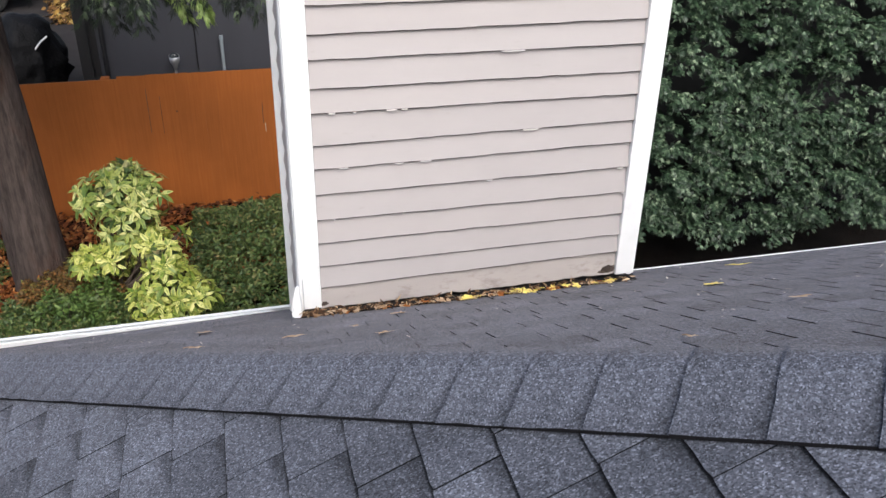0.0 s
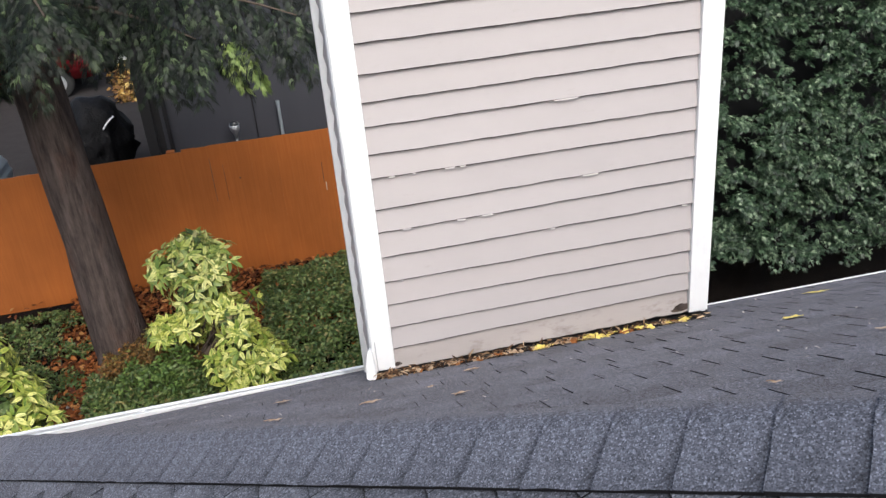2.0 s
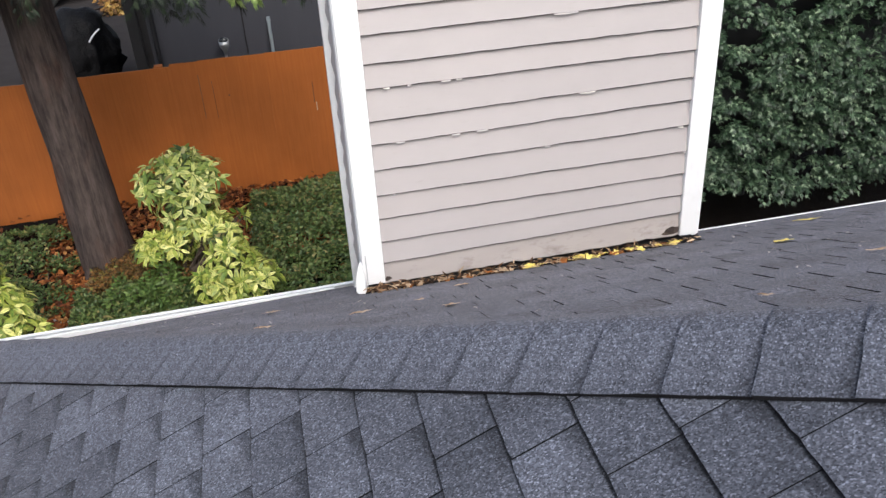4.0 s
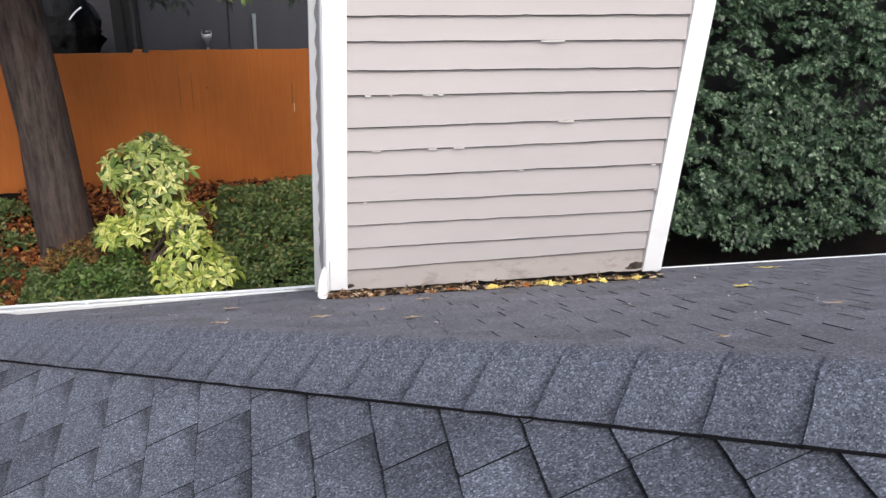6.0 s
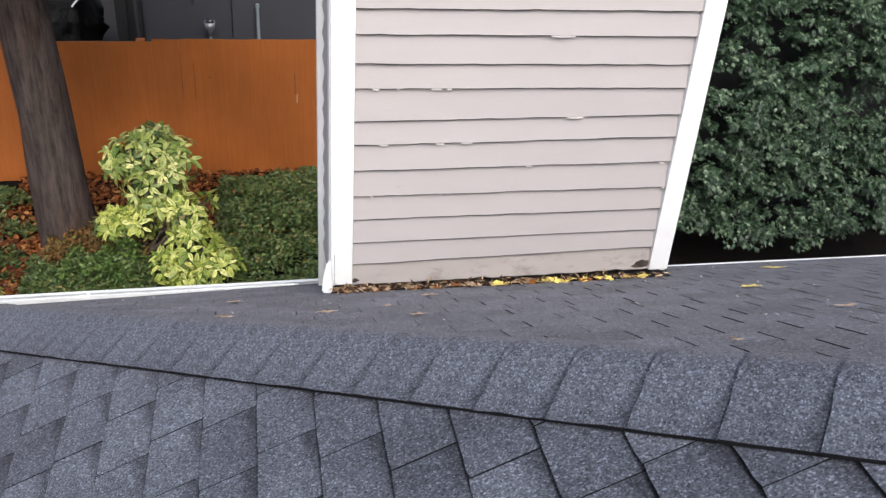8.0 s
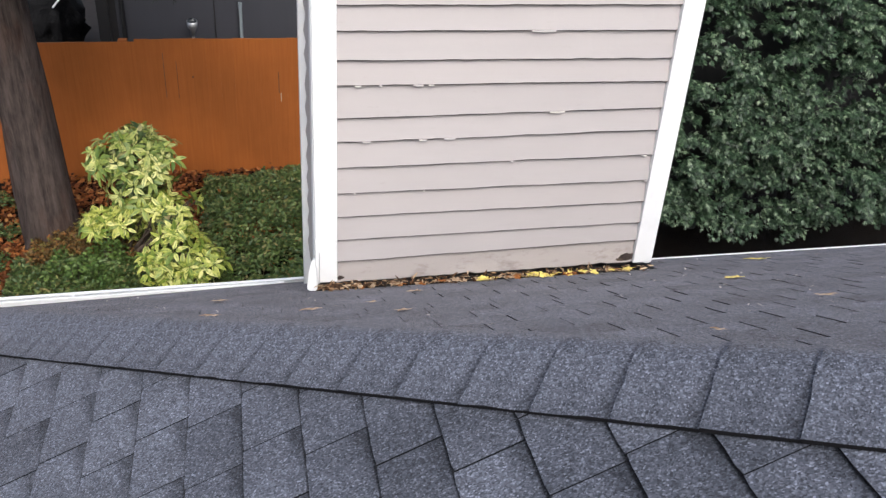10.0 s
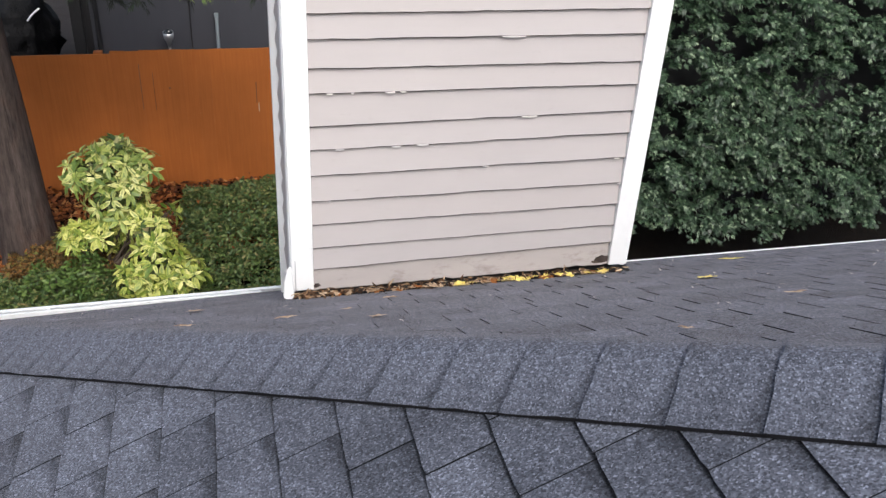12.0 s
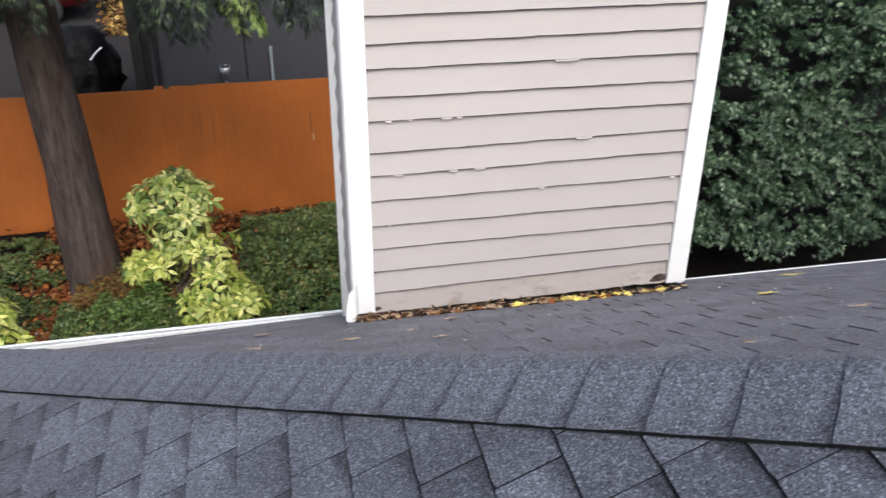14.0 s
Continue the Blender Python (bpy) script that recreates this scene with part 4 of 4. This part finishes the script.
# fallen leaves in the beds
litter = thing("leaf_litter", -1.5, 4.0, 0, "orange-brown fallen leaves in the garden bed", "leaves", kind="stuff")
n = 9000
lx, ly = rng.uniform(-4, 2.2, n), rng.uniform(1.4, 6.55, n)
lx[:5600], ly[:5600] = rng.uniform(-2.9, 0.8, 5600), rng.uniform(5.0, 6.55, 5600)
lx[5600:7600], ly[5600:7600] = rng.uniform(-2.75, -2.05, 2000), rng.uniform(3.0, 5.1, 2000)
pos = np.c_[lx + 1.5, ly - 4.0, 0.05 + 0.05 * rng.random(n)]
link("leaves", leaf_mesh("leaves", pos, rng.normal(0, 1, (n, 3)) * (1, 1, 0.25), rng.normal(0, 0.35, (n, 3)) + (0, 0, 1), rng.uniform(0.04, 0.085, n), rng.uniform(0.028, 0.055, n), 0.35, 0.25), LITTER, litter)
n = 90
pos = np.c_[rng.uniform(-2.2, 1.6, n) + 1.5, rng.uniform(1.6, 6.2, n) - 4.0, rng.uniform(0.16, 0.36, n)]
link("leaves", leaf_mesh("leaves", pos, rng.normal(0, 1, (n, 3)) * (1, 1, 0.4), rng.normal(0, 0.4, (n, 3)) + (0, 0, 1), rng.uniform(0.03, 0.06, n), rng.uniform(0.02, 0.04, n), 0.35, 0.25), LITTER, litter)
for i, (x, y, s) in enumerate(((-2.62, 4.35, 0.07), (-2.50, 4.30, 0.05), (-2.75, 4.42, 0.06))):
    st = thing("stone", x, y, 0.03, "pale rounded stone among fallen leaves", "stone", "garden stones")
    bm = bmesh.new()
    bmesh.ops.create_icosphere(bm, subdivisions=3, radius=s)
    for v in bm.verts:
        v.co *= 1 + 0.3 * noise.noise(v.co * 14 + Vector((i * 5, 0, 0)))
        v.co.z *= 0.65
    part("stone", bm, RAW, st, smooth=True)


# ---- Leaves on the roof ----
def maple_leaf(size, seed):
    """A lobed leaf, a little curled, with a stalk."""
    bm = bmesh.new()
    r = random.Random(seed)
    c = bm.verts.new((0, 0, 0.004))
    ring = []
    lobes = 5
    for k in range(lobes * 4):
        a = 2 * math.pi * k / (lobes * 4)
        rad = size * (0.28 + 0.30 * (0.5 + 0.5 * math.cos(a * lobes)) ** 0.8) * r.uniform(0.8, 1.15)
        ring.append(bm.verts.new((rad * math.cos(a), rad * math.sin(a), 0.003 + 0.10 * rad * r.uniform(-0.1, 1.0))))
    for k in range(len(ring)):
        bm.faces.new((c, ring[k], ring[(k + 1) % len(ring)]))
    tube(bm, [(0, 0, 0.004), (-size * 0.4, size * 0.1, 0.006), (-size * 0.75, size * 0.22, 0.004)], [0.0012, 0.001, 0.0008], 4)
    mesh = bpy.data.meshes.new("fallen_leaf")
    bm.to_mesh(mesh)
    bm.free()
    return mesh


def drop_leaf(x, y, size, material, seed, label, lift=0.011, squash=1.0, lean=0.0):
    mesh = maple_leaf(size, seed)
    ob = link("fallen_leaf", mesh, material)
    tilt = Vector((0, SLOPE_F, 1)).to_track_quat("Z", "Y").to_matrix().to_4x4()
    ob.matrix_world = Matrix.Translation((x, y, far_z(y) + lift - 0.006)) @ pose(0, 0, 0, lean) @ tilt @ pose(0, 0, 0, 0, 0, seed * 77) @ Matrix.Diagonal((1, squash, 1, 1))
    return tagged(ob, label, "leaf", "leaves on the roof")


for i, (x, y, size, mt, lb) in enumerate(((1.27, -0.556, 0.075, YELLOW, "yellow maple leaf lying on the shingles"), (1.815, 0.08, 0.082, YELLOW, "pale yellow leaf lying on the shingles"), (-0.137, -0.63, 0.06, TAN, "tan dead leaf lying on the shingles"),
                                          (0.234, -0.30, 0.05, TAN, "small tan leaf lying on the shingles"), (1.16, -1.116, 0.052, TAN, "orange-brown leaf lying on the shingles"), (-0.42, -0.20, 0.06, TAN, "brown leaf lying on the shingles"),
                                          (-0.42, -0.62, 0.05, TAN, "pale dead leaf lying on the shingles"), (0.10, -0.80, 0.05, TAN, "small tan leaf lying on the shingles"), (1.60, -1.15, 0.05, TAN, "small pale leaf lying on the shingles"), (1.25, -1.34, 0.04, TAN, "small pale leaf lying on the shingles"),
                                          (0.62, -1.48, 0.03, TAN, "small pale leaf lying on the shingles"), (2.2, -0.6, 0.05, TAN, "small pale leaf lying on the shingles"), (2.6, -0.2, 0.05, TAN, "small pale leaf lying on the shingles"), (1.9, -0.85, 0.04, TAN, "small pale leaf lying on the shingles"), (0.05, -0.55, 0.03, TAN, "small tan leaf lying on the shingles"))):
    drop_leaf(x, y, size, mt, i + 1, lb)
for i in range(74):
    f = random.random() ** 0.8
    x = 0.0 + 1.16 * f
    yellow = f > 0.42 and random.random() < 0.42
    drop_leaf(x, -0.04 + random.uniform(-0.02, 0.018), random.uniform(0.026, 0.052) * (1.1 if yellow else 0.85), YELLOW if yellow else (TAN if i % 3 else LITTER), 30 + i,
              "yellow leaf caught at the chimney's foot" if yellow else "brown leaf caught at the chimney's foot", 0.010 + 0.010 * random.random(), 0.7, random.uniform(0, 42))
n = 420
gx = -0.06 + 1.30 * rng.random(n) ** 1.5
pos = np.c_[gx, -0.034 + rng.normal(0, 0.016, n), 0 * gx]
pos[:, 2] = far_z(pos[:, 1]) + 0.012 + 0.02 * rng.random(n)
debris = thing("leaf_debris", 0, 0, 0, "rotting needles and leaf crumbs along the chimney's foot", "debris", kind="stuff")
link("crumbs", leaf_mesh("crumbs", pos, rng.normal(0, 1, (n, 3)) * (1, 0.7, 0.3), rng.normal(0, 0.4, (n, 3)) + (0, 0, 1), rng.uniform(0.012, 0.04, n), rng.uniform(0.004, 0.010, n)), CRUMB, debris)
n = 120
gx, gy = rng.uniform(-0.9, 3.2, n), rng.uniform(-1.3, 0.4, n)
pos = np.c_[gx, gy, far_z(gy) + 0.009]
keep = gy > np.array([hip_y(x) + 0.25 for x in gx])
pos = pos[keep]
crumbs = thing("leaf_crumbs", 0, 0, 0, "pale specks of dead leaf scattered on the shingles", "debris", kind="stuff")
n = len(pos)
link("crumbs", leaf_mesh("crumbs", pos, rng.normal(0, 1, (n, 3)) * (1, 1, 0.05), rng.normal(0, 0.1, (n, 3)) + (0, SLOPE_F, 1), rng.uniform(0.008, 0.022, n), rng.uniform(0.004, 0.009, n)), RAW, crumbs)

# ---- Shingles: laid course by course, last ----
COURSE_N, COURSE_F, TAB = 0.1251, 0.1225, 0.190


def clip(poly, a, b, c):
    """Keeps the part of a polygon where a u + b v + c >= 0."""
    out = []
    for i, p in enumerate(poly):
        q = poly[(i + 1) % len(poly)]
        dp, dq = a * p[0] + b * p[1] + c, a * q[0] + b * q[1] + c
        if dp >= 0:
            out.append(p)
        if (dp >= 0) != (dq >= 0):
            f = dp / (dp - dq)
            out.append((p[0] + f * (q[0] - p[0]), p[1] + f * (q[1] - p[1])))
    return out


THICK = 0.006


def tab_geometry(poly, v0, span, sag):
    """Top and bottom rings of a tab, raised at its butt (v0) and let in at its head."""
    top, low = [], []
    for u, v in poly:
        lift = 2 * THICK * (1 - (v - v0) / span) - sag(u, v)
        top.append((u, v, lift))
        low.append((u, v, lift - THICK * 0.9))
    return top, low


def slope_shingles(parent, origin, eu, ev, courses, line, near_box, off_of, u0, u1, course, eave, gap, also, sag=lambda u, v: 0.0):
    """Tabs on a slope. eu runs along the eave, ev up the slope, both in metres of plan; line clips at the hip."""
    en = eu.cross(ev).normalized()
    base = Matrix((eu.to_4d(), ev.to_4d(), en.to_4d(), (0, 0, 0, 1))).transposed()
    for i in range(3):
        base[i][3] = origin[i] - 0.009 * en[i]
        base[3][i] = 0.0
    rest_v, rest_f, rest_uv, rest_m = [], [], [], []
    count = 0
    span = course * 2.0
    for j in courses:
        v0 = j * course
        k0, k1 = math.floor((u0 - off_of(j)) / TAB) - 1, math.ceil((u1 - off_of(j)) / TAB) + 1
        for k in range(k0, k1):
            a = off_of(j) + k * TAB
            g = gap * (0.35 if course < 0.123 and a > -0.45 else 1.0) * (0.35, 1.0, 1.4)[(k * 7 + j * 3) % 3]
            w = 0.004 * noise.noise((k * 1.3, j * 2.1, 0))
            rect = []
            for f in (0.0, 0.12, 0.3, 0.52, 0.7, 0.88, 1.0):
                rag = 0.0016 * noise.noise((k * 9.1 + f * 11, j * 5.7, 2)) + (0.002 if f in (0.0, 1.0) else 0.0)
                rect.append((a + g + (TAB - 2 * g) * f, v0 + w * (1 - 0.7 * f) + rag))
            rect += [(a + TAB - g * 0.8, v0 + span * 0.3), (a + TAB - g, v0 + span), (a + g, v0 + span), (a + g * 1.2, v0 + span * 0.3)]
            poly = clip(clip(clip(rect, *line), 0.0, 1.0, -eave), *also)
            if len(poly) < 3:
                continue
            cu, cv = sum(p[0] for p in poly) / len(poly), sum(p[1] for p in poly) / len(poly)
            top, low = tab_geometry(poly, v0, span, sag)
            n = len(top)
            verts = top + low
            faces = [tuple(range(n)), tuple(range(2 * n - 1, n - 1, -1))] + [(i, i + n, (i + 1) % n + n, (i + 1) % n) for i in range(n)]
            uv = [((p[0] - a) / TAB, (p[1] - v0) / span) for p in poly]
            flat = [i for f in faces for i in f]
            if near_box(cu, cv) and count < 300:
                count += 1
                mesh = bpy.data.meshes.new("shingle")
                mesh.from_pydata(verts, [], faces)
                mesh.uv_layers.new(name="UVMap").data.foreach_set("uv", [c for i in flat for c in uv[i % n]])
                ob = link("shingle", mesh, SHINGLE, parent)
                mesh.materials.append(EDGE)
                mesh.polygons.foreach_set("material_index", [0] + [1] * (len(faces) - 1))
                ob.matrix_basis = base
            else:
                b = len(rest_v)
                rest_v += verts
                rest_m += [0] + [1] * (len(faces) - 1)
                rest_f += [tuple(i + b for i in f) for f in faces]
                rest_uv += [c for i in flat for c in uv[i % n]]
    mesh = bpy.data.meshes.new("shingle_field")
    mesh.from_pydata(rest_v, [], rest_f)
    mesh.uv_layers.new(name="UVMap").data.foreach_set("uv", rest_uv)
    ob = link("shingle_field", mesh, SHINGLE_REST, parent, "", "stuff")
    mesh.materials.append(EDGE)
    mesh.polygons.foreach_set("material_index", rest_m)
    ob.matrix_basis = base


roof = thing("roof_covering", 0, 0, 0, "dark blue-grey asphalt shingle roof with a capped hip", "roof", kind="structure")
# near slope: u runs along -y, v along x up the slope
U = W
OFF_N = (-0.072, -0.110, -0.030, -0.087, -0.010, -0.031, -0.143, -0.019, -0.065)
X_REF = 0.2883


def near_off(j):
    return OFF_N[(-j - 1) % 9] * U


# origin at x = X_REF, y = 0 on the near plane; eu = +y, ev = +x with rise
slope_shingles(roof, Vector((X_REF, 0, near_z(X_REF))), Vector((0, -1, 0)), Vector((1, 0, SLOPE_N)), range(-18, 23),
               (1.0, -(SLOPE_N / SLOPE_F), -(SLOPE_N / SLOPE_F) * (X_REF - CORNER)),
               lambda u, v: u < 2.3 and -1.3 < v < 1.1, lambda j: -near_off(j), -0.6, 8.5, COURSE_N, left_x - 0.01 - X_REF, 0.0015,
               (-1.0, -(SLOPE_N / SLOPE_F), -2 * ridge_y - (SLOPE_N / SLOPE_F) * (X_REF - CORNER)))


def eave_drop(u, v):
    """How far the eave is lowered towards the corner of the house, to fit the camera's view."""
    return 0.024 * max(0.0, u - 0.12) * min(1.0, max(0.0, (-1.35 - v) / 0.6))


OFF_F = (0.009, 0.122, 0.080, 0.03, 0.105, 0.055, 0.13)
Y_REF = -1.185 * W


def far_off(j):
    return OFF_F[(-j) % 7] * U if j <= 0 else 0.028 * U + 0.07 * j


slope_shingles(roof, Vector((0, Y_REF, far_z(Y_REF))), Vector((-1, 0, 0)), Vector((0, -1, SLOPE_F)), range(-18, 21),
               (-1.0, -(SLOPE_F / SLOPE_N), -CORNER + (SLOPE_F / SLOPE_N) * Y_REF),
               lambda u, v: -2.6 < u < 0.0 and -1.2 < v < 0.9, lambda j: -far_off(j), -9.0, 2.0, COURSE_F, Y_REF - EAVE_Y - 0.004, 0.0030, (0.0, -1.0, Y_REF - ridge_y), eave_drop)
back_origin = Vector((0, 2 * ridge_y - Y_REF, far_z(Y_REF)))
slope_shingles(roof, back_origin, Vector((1, 0, 0)), Vector((0, 1, SLOPE_F)), range(-18, 21), (1.0, -(SLOPE_F / SLOPE_N), -CORNER + (SLOPE_F / SLOPE_N) * Y_REF),
               lambda u, v: False, lambda j: 0.06 * (j % 3), -2.0, 9.0, COURSE_F, Y_REF - EAVE_Y - 0.004, 0.0030, (0.0, -1.0, Y_REF - ridge_y))

# hip caps: bent over the hip, each lapped over the one below it
n_near, n_far, n_back = Vector((-SLOPE_N, 0, 1)).normalized(), Vector((0, SLOPE_F, 1)).normalized(), Vector((0, -SLOPE_F, 1)).normalized()
h0 = Vector((CORNER, 0, EAVE_Z))
CAP_S, CAP_W, CAP_STEP, CAP_FAR = 2.3065, 0.170, 0.156, 0.45


def cap_mesh(seed, hd, n_near, n_far):
    """One bent cap between two slopes, its butt at s = 0 and its head along hd."""
    w_near, w_far = n_near.cross(hd), n_far.cross(hd)
    w_near *= -1 if w_near.z > 0 else 1
    w_far *= -1 if w_far.z > 0 else 1
    n_mid = (n_near + n_far).normalized()
    r = random.Random(seed)
    bm = bmesh.new()
    uvl = bm.loops.layers.uv.new("UVMap")
    prof = []
    for q in (-1.0, -0.75, -0.5, -0.36, -0.22, -0.1, 0.0, 0.1, 0.22, 0.36, 0.5, 0.75, 1.0):
        a = abs(q) * CAP_W * (1.0 if q < 0 else CAP_FAR)
        wv, nv = (w_near, n_near) if q < 0 else (w_far, n_far)
        bend = 0.036
        if a < bend:
            t = (math.copysign(a, q) / bend + 1) / 2
            p = (1 - t) ** 2 * (w_near * bend + n_near * 0.004) + 2 * t * (1 - t) * (n_mid * 0.004) + t * t * (w_far * bend + n_far * 0.004)
        else:
            p = wv * a + nv * 0.004
        prof.append((q, p, nv if abs(q) > 0.3 else n_mid))
    rows = []
    length = CAP_STEP * 1.45
    for f in (0.0, 0.25, 0.5, 0.75, 1.0):
        s = length * f
        lift = 0.006 + 0.007 * (1 - f)
        side_jog = [r.uniform(-0.0022, 0.0022), r.uniform(-0.0022, 0.0022)]
        top = [bm.verts.new(p * (1 - 0.03 * f + (side_jog[0 if q < 0 else 1] / CAP_W if abs(q) > 0.9 else 0)) + nv * (lift + r.uniform(-0.0008, 0.0008)) + hd * (s + (r.uniform(-0.002, 0.002) if f == 0 else 0))) for q, p, nv in prof]
        low = [bm.verts.new(p * (1 - 0.03 * f) + nv * (lift - (0.010 if abs(q) > 0.9 else 0.006)) + hd * s) for q, p, nv in prof]
        rows.append((f, top, low))
    n = len(prof)

    def quad(vs, uvs, edge=0):
        fc = bm.faces.new(vs)
        fc.material_index = edge
        for lp, c in zip(fc.loops, uvs):
            lp[uvl].uv = c
    for (f0, t0, l0), (f1, t1, l1) in zip(rows, rows[1:]):
        g0, g1 = f0 * 0.667, f1 * 0.667
        for i in range(n - 1):
            c = [(i / n, g0), ((i + 1) / n, g0), ((i + 1) / n, g1), (i / n, g1)]
            quad((t0[i], t0[i + 1], t1[i + 1], t1[i]), c)
            quad((l0[i], l1[i], l1[i + 1], l0[i + 1]), c)
        for i in (0, n - 1):
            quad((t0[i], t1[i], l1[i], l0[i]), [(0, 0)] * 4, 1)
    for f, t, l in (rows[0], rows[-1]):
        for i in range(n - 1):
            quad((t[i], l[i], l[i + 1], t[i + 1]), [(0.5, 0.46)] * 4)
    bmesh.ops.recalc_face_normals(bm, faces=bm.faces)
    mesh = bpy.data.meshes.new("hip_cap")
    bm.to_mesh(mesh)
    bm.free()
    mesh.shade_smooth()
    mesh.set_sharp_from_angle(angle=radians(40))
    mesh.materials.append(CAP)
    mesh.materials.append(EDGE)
    return mesh


hip_way = Vector((1, -(SLOPE_N / SLOPE_F), SLOPE_N)).normalized()
hip_back = Vector((1, SLOPE_N / SLOPE_F, SLOPE_N)).normalized()
ridge_top = Vector((ridge_x, ridge_y, far_z(ridge_y)))
for start, way, n1, n2, first, last in ((h0 + hip_way * CAP_S, hip_way, n_near, n_far, -18, 23), (Vector((left_x, back_y, far_z(EAVE_Y))), hip_back, n_near, n_back, 0, 42), (ridge_top, Vector((1, 0, 0)), n_far, n_back, 0, 39)):
    cap_kinds = [cap_mesh(i, way, n1, n2) for i in range(5)]
    for i in range(first, last):
        ob = link("hip_cap", cap_kinds[(i * 3) % 5], None, roof, "bent hip cap shingle")
        ob.location = start + way * (i * CAP_STEP)
